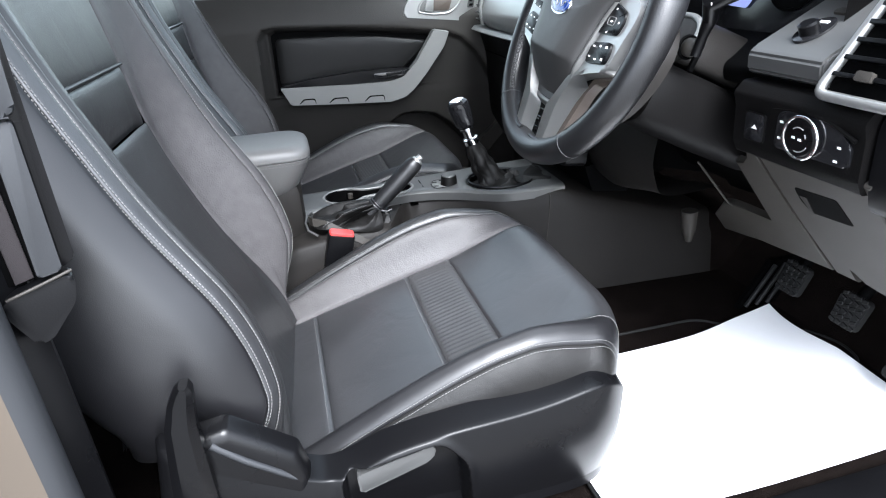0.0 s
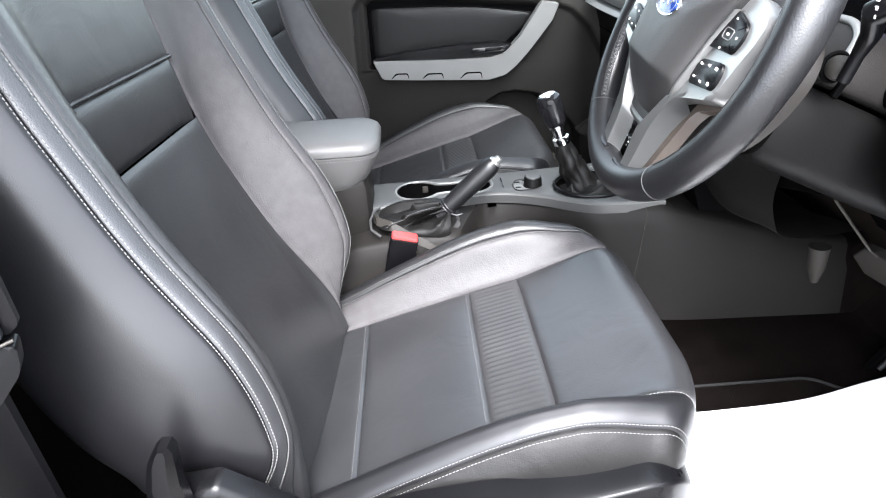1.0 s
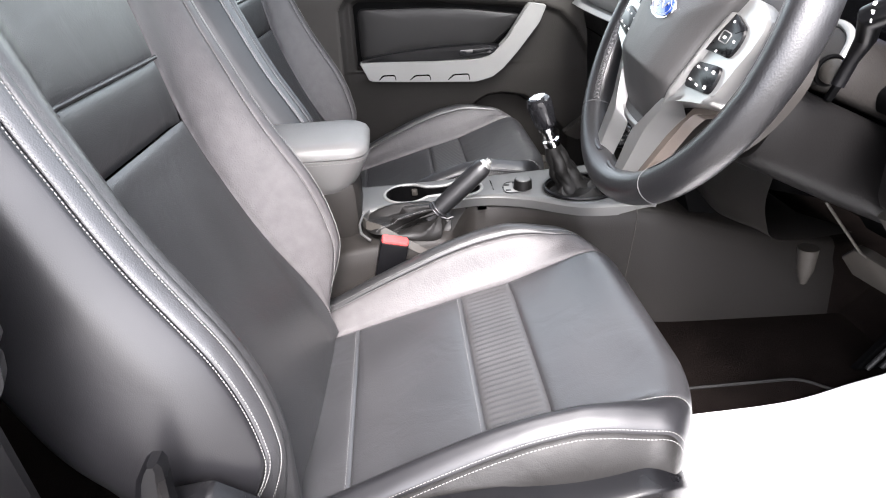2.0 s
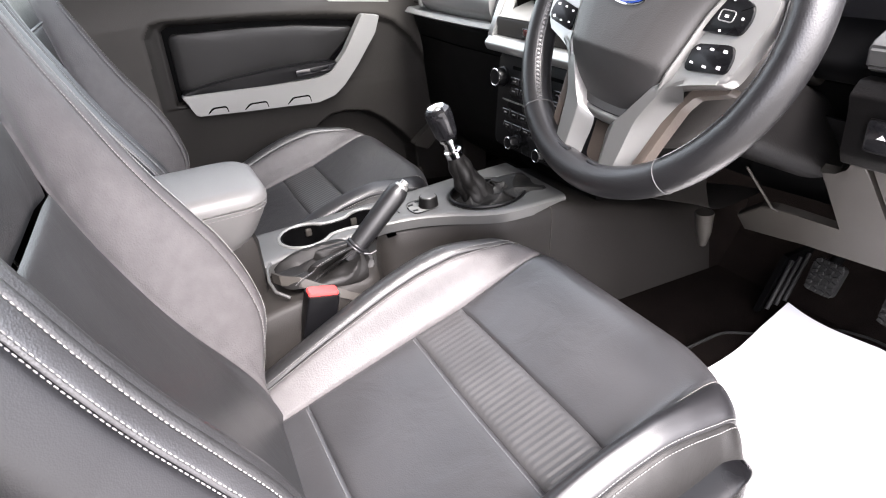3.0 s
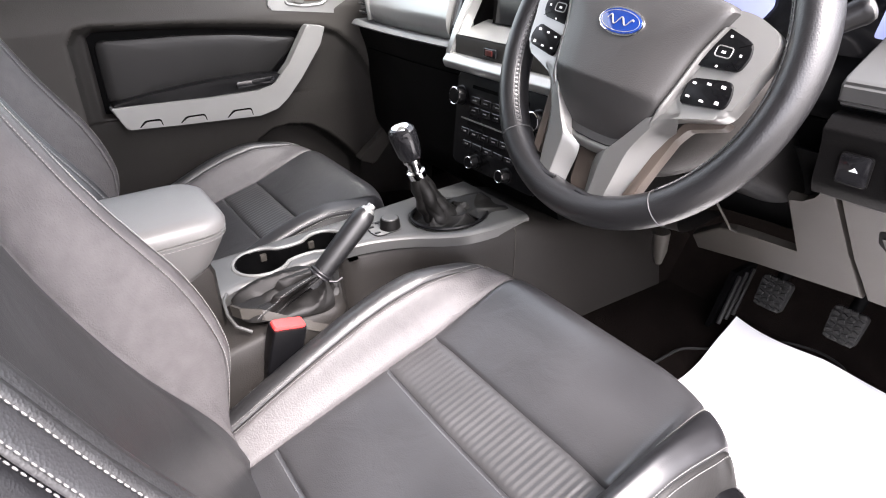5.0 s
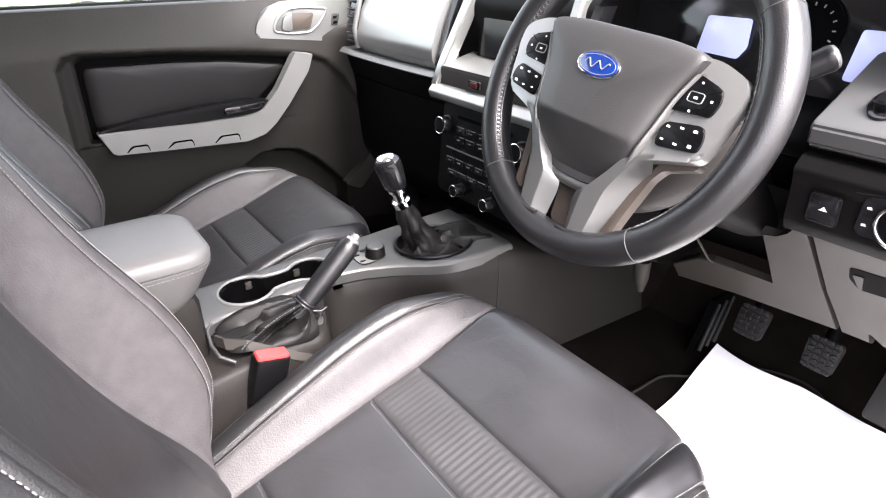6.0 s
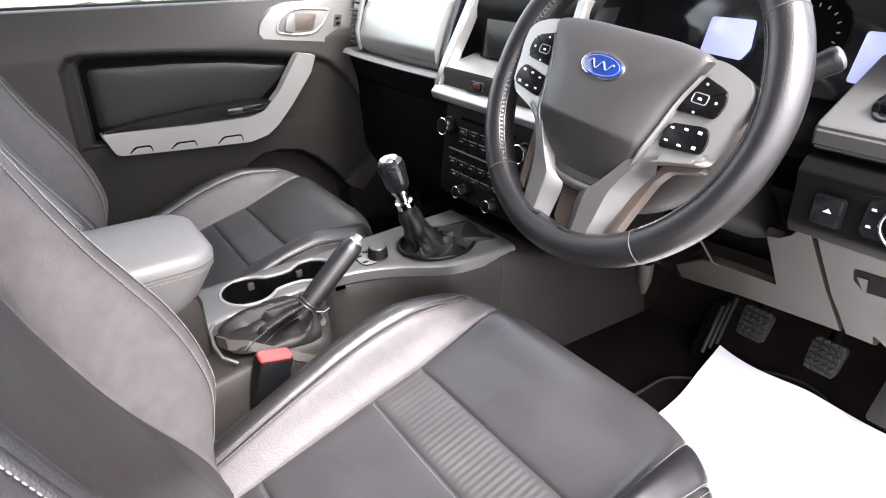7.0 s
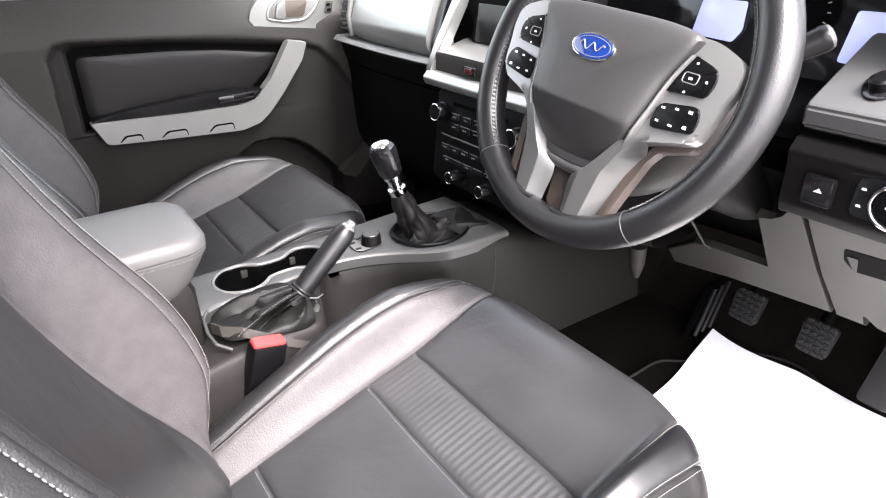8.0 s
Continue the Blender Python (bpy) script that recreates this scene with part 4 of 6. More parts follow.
def boot_at(t, a):
    p0 = boot_base(a)
    d = Vector((math.cos(a), math.sin(a), 0))
    p1 = COLLAR + 0.0158 * (side_b * d.dot(side_b) + other_b * d.dot(other_b)).normalized()
    p = p0.lerp(p1, t)
    full = math.sin(math.pi * t ** 0.8)
    p += d * 0.008 * full + Vector((0, 0, 0.009 * full * (1.0 if math.cos(a) < 0.2 else 0.3)))
    # each pleat is a flat-sided valley; they gather at the collar and fade into the hem
    best = 0.0
    for a0, k in PLEATS:
        off = abs((a - a0 - 0.30 * (1 - t) * math.sin(5 * a0) + math.pi) % (2 * math.pi) - math.pi)
        best = max(best, k * max(0.0, 1 - off / (0.17 + 0.14 * (1 - t))))
    dip = best ** 0.8 * min(1.0, 3.5 * t + 0.1) * min(1.0, 5 * (1 - t) + 0.15)
    buckle_fold = max(0.0, 1 - abs(t - 0.42 - 0.12 * math.sin(3 * a)) / 0.16) * max(0.0, math.sin(a * 2 + 0.6))
    return p - (d + Vector((0, 0, 0.5))) * (0.026 * dip + 0.012 * buckle_fold)


part("gaiter", grid(boot_at, steps(0, 1, 36), [2 * math.pi * j / 180 for j in range(180)], close_v=True), LEATHER_BOOT, brake, "creased black leather gaiter", sharp=60)
part("gaiter_seam", stitching([boot_at(t, 3.98 - 0.25 * t) + Vector((-0.0006, -0.0008, 0.0008)) for t in steps(0.06, 0.92, 40)], 0.0050, 0.0036, 0.0005), THREAD_DARK, brake, "dark stitched gaiter seam")
part("gaiter_collar", join(*[tube([COLLAR + axis * h + r * (math.cos(q) * side_b + math.sin(q) * other_b) for q in (2 * math.pi * j / 24 for j in range(24))], 0.0026, 8, closed=True) for h, r in ((-0.003, 0.0165), (0.002, 0.0158))]), LEATHER_GRAIN, brake)
part("collar_tie", tube([COLLAR + Vector((0.004, -0.018, -0.006)), COLLAR + Vector((0.014, -0.022, -0.008)), COLLAR + Vector((0.024, -0.020, -0.006))], 0.0022, 8), LEATHER_GRAIN, brake)
part("surround", tube([Vector((0.066, 0.262, 0.776)), Vector((0.050, 0.275, 0.784)), Vector((0.047, 0.300, 0.789)), Vector((0.052, 0.335, 0.7905)), Vector((0.062, 0.352, 0.7905))], 0.0024, 8), CONSOLE_TOP, brake, "satin grey edge of the handbrake slot")
lip_line = [Vector((0.053, 0.302, 0.796)), Vector((0.060, 0.280, 0.800)), Vector((0.086, 0.264, 0.797)), Vector((0.130, 0.254, 0.770)), Vector((0.178, 0.250, 0.742)), Vector((0.215, 0.250, 0.722))]
lip = grid(lambda i, v: lip_line[int(i)] + Vector((0, 0.004 - 0.006 * v, 0.004 - 0.014 * v)), list(range(6)), steps(0, 1, 3))
bmesh.ops.subdivide_edges(lip, edges=lip.edges[:], cuts=2, smooth=0.4)
bmesh.ops.solidify(lip, geom=lip.faces[:], thickness=0.004)
part("slot_lip", lip, PLASTIC_GREY, brake, "pale lip of the handbrake slot")
# gear lever
gear = thing("gear_lever", (0.46, 0.372, 0.80), "gear lever with gloss black knob, chrome collar and leather gaiter", "gear lever")
g0, g1 = Vector((0.435, 0.372, 0.800)), Vector((0.392, 0.368, 0.925))
gx = (g1 - g0).normalized()
gm = basis(g1, gx.orthogonal(), gx.cross(gx.orthogonal()))
RING = Vector((0.465, 0.362, 0.0))


def sleeve_at(t, a):
    """The leather sleeve below the chrome collar: it widens, leans forward and puckers."""
    c = g0.lerp(g1, 0.70 - 0.72 * t) + Vector((0.020 * t * t, -0.004 * t, -0.004 * t))
    r = 0.0140 + 0.013 * math.sin(math.pi * 0.62 * t) + 0.010 * max(0, t - 0.75) * 4
    folds = 1 - abs(math.sin(2.5 * a + 2.2 * t + 0.8)) ** 0.6 + 0.5 * (1 - abs(math.sin(1.5 * a - 3.0 * t)) ** 0.7)
    r -= 0.0048 * folds * min(1, t * 2.2)
    r += 0.0022 * math.sin(16 * t + 2 * a) * math.sin(math.pi * t)
    sd = gx.orthogonal().normalized()
    return c + r * (math.cos(a) * sd + math.sin(a) * gx.cross(sd))


part("gaiter", grid(sleeve_at, steps(0, 1, 34), [2 * math.pi * j / 120 for j in range(120)], close_v=True), LEATHER_BOOT, gear, "gathered black leather gear gaiter", sharp=60)


def rumple_at(t, a):
    """Loose leather lying in heavy folds inside the ring."""
    r = 0.014 + 0.052 * t
    x, y = RING.x + 1.09 * r * math.cos(a), RING.y + 0.94 * r * math.sin(a)
    ridge = abs(math.sin(3.0 * a + 3.0 * t + 1.2 * math.sin(2 * a))) ** 0.75
    ridge2 = abs(math.sin(2.0 * a - 5.0 * t + 2.0)) ** 0.8
    z = 0.786 + 0.026 * (1 - t) ** 1.2 + (0.013 * (1 - ridge) + 0.007 * (1 - ridge2)) * math.sin(math.pi * min(1, 0.15 + 0.85 * t)) - 0.006 * t
    return Vector((x, y, z))


part("gaiter_folds", grid(rumple_at, steps(0, 1, 40), [2 * math.pi * j / 160 for j in range(160)], close_v=True), LEATHER_BOOT, gear, "heavy folds of the gaiter", sharp=60)


def skirt_at(x, y):
    """The part of the boot that has slipped out of the ring towards the dashboard."""
    u, v = (x - 0.492) / 0.080, (y - 0.296) / 0.120
    hump = max(0.0, math.sin(math.pi * min(1, max(0, u)))) ** 0.5 * max(0.0, math.sin(math.pi * min(1, max(0, v)))) ** 0.5
    fold = 1 - abs(math.sin(6.0 * v + 2.4 * u + 0.6)) ** 0.5
    fold2 = 1 - abs(math.sin(4.0 * u - 5.0 * v + 1.0)) ** 0.6
    return Vector((x + 0.006 * math.sin(9 * v), y, 0.799 + hump * (0.005 + 0.008 * v + 0.007 * fold + 0.004 * fold2)))


part("gaiter_skirt", grid(skirt_at, steps(0.492, 0.572, 50), steps(0.296, 0.416, 60)), LEATHER_BOOT, gear, "rumpled leather skirt of the gaiter", sharp=60)
part("gaiter_ring", tube([Vector((RING.x + 0.071 * math.cos(q), RING.y + 0.061 * math.sin(q), TOPZ(0.465) + 0.000)) for q in (2 * math.pi * j / 64 for j in range(64))], 0.0030, 8, closed=True), PLASTIC, gear)
part("collar", lathe([(0.0145, -0.044), (0.0155, -0.034), (0.0155, -0.030), (0.011, -0.028), (0.011, -0.012), (0.015, -0.010), (0.015, -0.004), (0.010, -0.002)], gm, 28), CHROME, gear, "polished chrome collar")
knob_rows = [(0.010, -0.004), (0.0165, -0.001), (0.0180, 0.004), (0.0190, 0.018), (0.0205, 0.036), (0.0205, 0.043), (0.0190, 0.0495), (0.0150, 0.0535), (0.008, 0.0555), (0.001, 0.056)]
part("knob", lathe(knob_rows, gm @ Matrix.Diagonal((1.0, 1.12, 1.0, 1.0)), 32), GLOSS_BLACK, gear, "gloss black gear knob")
part("knob_cap", lathe([(0.0140, 0.0515), (0.0125, 0.0555), (0.006, 0.0575), (0.001, 0.058)], gm @ Matrix.Diagonal((1.0, 1.12, 1.0, 1.0)), 28), CHROME, gear, "chrome shift pattern cap")
# belt buckle on the driver's side
buckle = thing("belt_buckle", (0.10, 0.235, 0.70), "black seat belt buckle with red release button", "belt buckle")
hold = pose(0.100, 0.243, 0.750, 6, 14, 0)
part("housing", loft([[hold @ Vector((x * k, y * k, z)) for x, y in rounded([(-0.024, -0.013), (0.024, -0.013), (0.024, 0.013), (-0.024, 0.013)], 0.005, 3)] for z, k in ((-0.090, 0.86), (-0.086, 0.92), (-0.03, 0.97), (0.0, 1.0), (0.030, 1.0), (0.034, 0.98))]), PLASTIC, buckle)
part("release_button", loft([[hold @ Vector((x * k, y * k, z)) for x, y in rounded([(-0.0225, -0.0095), (0.0225, -0.0095), (0.0225, 0.0095), (-0.0225, 0.0095)], 0.004, 3)] for z, k in ((0.032, 1.0), (0.037, 1.0), (0.039, 0.93))]), RED, buckle, "red plastic release button")
part("stem", tube([hold @ Vector((0, 0, -0.048)), Vector((0.09, 0.243, 0.66)), Vector((0.08, 0.248, 0.62))], 0.010, 8), MATT_BLACK, buckle)

# ---- passenger door ----
door = thing("passenger_door", (0.20, 0.99, 0.58), "grey plastic passenger door with silver pull strip, closed", "car door")


def door_plane(y):
    return basis((0, y, 0), (1, 0, 0), (0, 0, 1))


POCKET = [(0.033, 1.068), (0.048, 1.077), (0.212, 1.068), (0.463, 1.041), (0.491, 1.033), (0.420, 0.930), (0.360, 0.915), (0.030, 0.912)]
HOLLOW = [(0.340, 0.795), (0.379, 0.817), (0.420, 0.821), (0.479, 0.810), (0.523, 0.781), (0.568, 0.737), (0.607, 0.691), (0.620, 0.50), (0.30, 0.50)]
OUTER = [(-0.02, 0.52), (-0.005, 1.060), (0.012, 1.086), (0.042, 1.092), (0.215, 1.082), (0.398, 1.065), (0.522, 1.049), (0.572, 1.028), (0.615, 0.986), (0.666, 0.899), (0.71, 0.80), (0.74, 0.70), (0.74, 0.45), (-0.02, 0.45)]


def door_at(x, z):
    y = 0.972 + 0.012 * soft_step((0.006 - inside_poly(x, z, OUTER)) / 0.022) + 0.035 * max(0, (z - 1.08) / 0.09) ** 1.5 + 0.02 * max(0, (0.88 - z) / 0.3)
    d = inside_poly(x, z, POCKET)
    y += 0.030 * soft_step((0.008 - d) / 0.020) - 0.006 * math.exp(-max(0, d) / 0.03) * (1 if z > 0.9 else 0)
    h = inside_poly(x, z, HOLLOW)
    y += 0.045 * soft_step((0.004 - h) / 0.016)
    y -= 0.035 * max(0, (x - 0.52) / 0.2) ** 2 * (1 if z < 1.10 else max(0, 1 - (z - 1.10) / 0.05))
    return Vector((x, y, z))


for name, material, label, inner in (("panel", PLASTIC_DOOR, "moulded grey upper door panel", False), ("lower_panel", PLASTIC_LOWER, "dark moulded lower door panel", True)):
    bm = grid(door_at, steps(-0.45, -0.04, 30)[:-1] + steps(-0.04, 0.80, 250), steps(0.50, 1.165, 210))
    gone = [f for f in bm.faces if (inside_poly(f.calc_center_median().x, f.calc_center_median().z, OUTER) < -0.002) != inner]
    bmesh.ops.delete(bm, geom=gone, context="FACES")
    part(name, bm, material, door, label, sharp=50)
part("sill_cap", box((0.17, 1.035, 1.160), (1.30, 0.060, 0.016), 0.006), PLASTIC_DOOR, door)
part("weather_strip", box((0.17, 1.070, 1.166), (1.30, 0.012, 0.014), 0.004), RUBBER, door)
FRAME = [(0.029, 0.911), (0.031, 1.066), (0.048, 1.0785), (0.212, 1.0695), (0.463, 1.0425), (0.493, 1.034), (0.424, 0.928)]
part("insert_gap", slab(rounded(FRAME, 0.012), 0.012, door_plane(1.004), 0.001), MATT_BLACK, door)
pad_poly = [(0.042, 1.050), (0.052, 1.060), (0.210, 1.0555), (0.329, 1.0465), (0.462, 1.026), (0.468, 1.018), (0.455, 1.000), (0.395, 0.950), (0.250, 0.946), (0.052, 0.930), (0.040, 0.940)]
part("leather_insert", pillow(rounded(pad_poly, 0.008), 0.026, door_plane(1.006), 0.02), LEATHER_DOOR, door, "black leather insert")
ledge = [(0.044, 0.937), (0.130, 0.949), (0.250, 0.9575), (0.368, 0.9585), (0.412, 0.952), (0.390, 0.928), (0.183, 0.924), (0.044, 0.927)]
part("elbow_rest", slab(rounded(ledge, 0.006), 0.050, door_plane(1.006), 0.006, 3), PLASTIC, door)
sw = part("window_switch", slab(rounded([(0.300, 0.949), (0.398, 0.952), (0.384, 0.938), (0.300, 0.935)], 0.004), 0.056, door_plane(1.006), 0.003), GLOSS_BLACK, door)
part("switch_rocker", slab(rounded([(0.335, 0.9485), (0.382, 0.9500), (0.376, 0.9420), (0.335, 0.9405)], 0.002), 0.059, door_plane(1.006), 0.001), PLASTIC, sw)
strip = [(0.037, 0.933), (0.120, 0.930), (0.236, 0.925), (0.345, 0.924), (0.385, 0.932), (0.428, 0.974), (0.483, 1.055), (0.528, 1.047), (0.511, 1.008), (0.455, 0.938),
         (0.415, 0.896), (0.387, 0.876), (0.343, 0.866), (0.167, 0.8765), (0.060, 0.8845)]
pull = part("pull_strip", slab(rounded(strip, 0.006, 3), 0.026, door_plane(0.976), 0.005, 3), SILVER_TRIM, door, "satin silver pull handle strip", sharp=14)
for foot in ([(0.326, 0.8716), (0.324, 0.889), (0.281, 0.890), (0.266, 0.8752)], [(0.222, 0.8778), (0.220, 0.893), (0.179, 0.894), (0.165, 0.8812)], [(0.130, 0.8833), (0.128, 0.898), (0.095, 0.899), (0.083, 0.8861)]):
    notch = part("notch", slab(rounded(foot, [0.0005, 0.006, 0.006, 0.0005], 3), 0.0030, door_plane(0.9522), 0), MATT_BLACK, pull, "dark edged notch")
    inner = [(foot[0][0] - 0.002, foot[0][1]), (foot[1][0] - 0.002, foot[1][1] - 0.0038), (foot[2][0] + 0.0035, foot[2][1] - 0.0038), (foot[3][0] + 0.003, foot[3][1])]
    part("notch_plate", slab(rounded(inner, [0.0005, 0.005, 0.005, 0.0005], 3), 0.0037, door_plane(0.9522), 0), SILVER_TRIM, notch)
bezel = [(0.401, 1.091), (0.409, 1.123), (0.436, 1.151), (0.475, 1.163), (0.72, 1.167), (0.72, 1.058), (0.656, 1.061), (0.520, 1.077), (0.424, 1.088)]
bz = part("handle_bezel", slab(rounded(bezel, 0.012), 0.022, door_plane(0.992), 0.006, 3), SILVER, door, "satin silver door handle surround", sharp=14)
# the recess is flat: its shade is painted with darker silver and taupe plates
dip = rounded([(0.443, 1.101), (0.452, 1.126), (0.480, 1.147), (0.513, 1.150), (0.582, 1.144), (0.560, 1.112), (0.535, 1.094), (0.490, 1.093)], 0.012)
part("handle_recess", slab(dip, 0.002, door_plane(0.9705), 0.0005), SILVER_TRIM, bz, "darker silver plate for the shade in the handle recess")
part("recess_rim", tube([(x, 0.9690, z) for x, z in dip], 0.0032, 10, closed=True), SILVER, bz)
part("handle_lever", slab(rounded([(0.462, 1.104), (0.470, 1.132), (0.490, 1.142), (0.487, 1.100)], 0.006), 0.008, door_plane(0.9690), 0.003), SILVER, bz, "silver inner door handle")
part("handle_shadow", slab(rounded([(0.489, 1.103), (0.489, 1.139), (0.546, 1.137), (0.534, 1.102)], 0.006), 0.003, door_plane(0.9690), 0.001), PLASTIC_TAUPE, bz, "taupe patch painted as the shade behind the handle")
lockm = part("lock_switch", slab(rounded([(0.588, 1.105), (0.594, 1.132), (0.613, 1.131), (0.607, 1.104)], 0.003), 0.003, door_plane(0.971), 0.001), CONSOLE_TOP, bz)
for z in (1.112, 1.124):
    part("lock_mark", slab([(0.594, z - 0.003), (0.604, z - 0.003), (0.606, z + 0.003), (0.596, z + 0.003)], 0.001, door_plane(0.9675), 0), PLASTIC, lockm)
edge = [(0.590, 0.700), (0.641, 0.740), (0.689, 0.792), (0.735, 0.812), (0.752, 0.782), (0.705, 0.748), (0.637, 0.676)]
part("pocket_edge", slab(rounded(edge, 0.010), 0.026, door_plane(0.985), 0.009, 4), PLASTIC_DOOR, door, "rounded front edge of the door pocket")
part("map_pocket", loft([[(x, y, z) for x, y, z in ((0.30, 0.955, 0.52), (0.62, 0.930, 0.52), (0.63, 0.99, 0.52), (0.30, 0.99, 0.52))],
                         [(x, y, z) for x, y, z in ((0.32, 0.945, 0.66), (0.60, 0.925, 0.62), (0.62, 0.985, 0.62), (0.31, 0.985, 0.66))]]), PLASTIC_DOOR, door)
window = thing("side_window", (0.2, 1.07, 1.165), "closed clear passenger side window", "window", kind="structure")
pane = part("pane", box((0.17, 1.072, 1.40), (1.28, 0.004, 0.47), 0), GLASS, window)

# ---- dashboard ----
dash = thing("dashboard", (0.65, 0.36, 0.80), "black dashboard with silver trim, radio, vents and knee panels", "dashboard")


def run(profile, y0, y1, n=2, bow=0.0):
    """A moulding with the (x, z) profile drawn along y."""
    rings = []
    for i in range(n + 1):
        y = y0 + (y1 - y0) * i / n
        b = bow * (1 - (2 * i / n - 1) ** 2)
        rings.append([(x - b, y, z) for x, z in profile])
    return loft(rings)


# lower body and top pad
low_left = rounded([(0.95, 0.72), (0.70, 0.72), (0.655, 0.80), (0.640, 0.98), (0.622, 1.040), (0.640, 1.060), (0.95, 1.06)], 0.02, 4)
part("glovebox_body", run(low_left, 0.475, 0.965, 6, 0.012), PLASTIC_DASH, dash, "dark plastic lower dashboard")
part("glovebox_seam", tube([(0.629, 0.50, 0.99), (0.622, 0.72, 0.99), (0.629, 0.93, 0.99)], 0.0015, 6), MATT_BLACK, dash)
# bodies behind the panels are near-black, the deep shade put into their colour
mid_body = rounded([(0.98, 0.78), (0.66, 0.86), (0.64, 1.05), (0.98, 1.06)], 0.01, 3)
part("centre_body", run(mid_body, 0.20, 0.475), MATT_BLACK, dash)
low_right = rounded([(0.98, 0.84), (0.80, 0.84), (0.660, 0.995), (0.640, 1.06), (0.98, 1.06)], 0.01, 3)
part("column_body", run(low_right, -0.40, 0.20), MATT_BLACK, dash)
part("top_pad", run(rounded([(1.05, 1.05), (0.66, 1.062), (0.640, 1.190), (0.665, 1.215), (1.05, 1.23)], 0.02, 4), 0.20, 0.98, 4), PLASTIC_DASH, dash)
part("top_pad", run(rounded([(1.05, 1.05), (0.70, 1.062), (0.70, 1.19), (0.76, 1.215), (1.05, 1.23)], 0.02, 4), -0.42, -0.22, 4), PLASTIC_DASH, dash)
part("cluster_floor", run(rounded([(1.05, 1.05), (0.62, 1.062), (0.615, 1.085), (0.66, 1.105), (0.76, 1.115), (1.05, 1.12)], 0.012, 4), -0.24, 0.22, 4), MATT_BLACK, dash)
# passenger trim: bright panel and narrow shelf under it
panel = rounded([(0.665, 1.058), (0.606, 1.060), (0.592, 1.078), (0.590, 1.100), (0.604, 1.150), (0.625, 1.186), (0.665, 1.190)], 0.006, 3)
part("passenger_trim", run(panel, 0.545, 0.840, 10, 0.006), SILVER, dash, "satin silver-grey passenger trim panel", sharp=50)
part("trim_shelf", run(rounded([(0.66, 1.044), (0.600, 1.044), (0.586, 1.050), (0.596, 1.060), (0.66, 1.060)], 0.003, 3), 0.53, 0.93, 8, 0.008), SILVER_TRIM, dash)
# passenger end vent
vent = part("end_vent", loft([[(x, 0.845 + 0.045 * k, z) for x, z in ((0.650, 1.066), (0.596, 1.072), (0.592, 1.11), (0.612, 1.175), (0.650, 1.185))] for k in (0.2, 1)]), GLOSS_BLACK, dash, "dark end air vent")
part("vent_frame", tube([(0.594, 0.846, 1.068), (0.588, 0.846, 1.11), (0.608, 0.846, 1.178)], 0.006, 8), SILVER_TRIM, vent)
for i in range(6):
    z = 1.080 + 0.017 * i
    part("vent_slat", box((0.592 + 0.012 * max(0, (z - 1.10) / 0.08), 0.868, z), (0.012, 0.036, 0.003), 0.001, (0, 25, 0)), PLASTIC, vent)
# centre stack


def stack_post(y_low, y_high, w):
    return loft([[(x + dx, y + dy, z) for dx, dy in ((0, -w / 2), (0, w / 2), (0.03, w / 2), (0.03, -w / 2))]
                 for x, y, z in ((0.572, y_low, 1.026), (0.570, y_low, 1.045), (0.585, y_low + (y_high - y_low) * 0.3, 1.09), (0.612, y_low + (y_high - y_low) * 0.7, 1.15), (0.64, y_high, 1.21))])


for yl, yh in ((0.512, 0.490), (0.208, 0.230)):
    bm = stack_post(yl, yh, 0.022)
    bmesh.ops.bevel(bm, geom=bm.edges[:], offset=0.004, segments=2, affect="EDGES", clamp_overlap=True)
    part("stack_post", bm, SILVER, dash, "satin silver upright of the centre stack")
for yl in (0.530, 0.190):
    part("stack_vent", loft([[(x, yl + d, z) for d in (-0.008, 0.008)] + [(x + 0.03, yl + d, z) for d in (0.008, -0.008)] for x, z in ((0.592, 1.045), (0.598, 1.09), (0.618, 1.15), (0.64, 1.20))]), GLOSS_BLACK, dash)
part("stack_bar", run(rounded([(0.60, 1.018), (0.566, 1.020), (0.560, 1.034), (0.572, 1.046), (0.60, 1.048)], 0.005, 3), 0.205, 0.515, 6), SILVER, dash, "satin silver bar under the screen")
part("stack_face", run(rounded([(0.66, 1.046), (0.580, 1.046), (0.580, 1.078), (0.66, 1.096)], 0.004, 3), 0.218, 0.500), PLASTIC_GREY, dash)
part("stack_shelf", run(rounded([(0.66, 1.079), (0.579, 1.080), (0.66, 1.100)], 0.002, 3), 0.222, 0.497), SILVER, dash)
part("screen_hood", loft([[(0.640, 0.470, 1.085), (0.640, 0.250, 1.085), (0.70, 0.250, 1.085), (0.70, 0.470, 1.085)], [(0.655, 0.470, 1.20), (0.655, 0.250, 1.20), (0.70, 0.250, 1.20), (0.70, 0.470, 1.20)]]), PLASTIC_DASH, dash)
part("screen", loft([[(0.636, 0.455, 1.098), (0.636, 0.265, 1.098), (0.65, 0.265, 1.098), (0.65, 0.455, 1.098)], [(0.6475, 0.455, 1.188), (0.6475, 0.265, 1.188), (0.66, 0.265, 1.188), (0.66, 0.455, 1.188)]]), GLOSS_BLACK, dash, "dark centre touch screen")
hz = part("hazard_switch", box((0.578, 0.395, 1.061), (0.008, 0.034, 0.016), 0.003), GLOSS_BLACK, dash)
part("hazard_lens", box((0.5735, 0.395, 1.061), (0.003, 0.018, 0.009), 0.001), surface("dull_red", (0.06, 0.008, 0.006), 0.3, bump=0), hz)
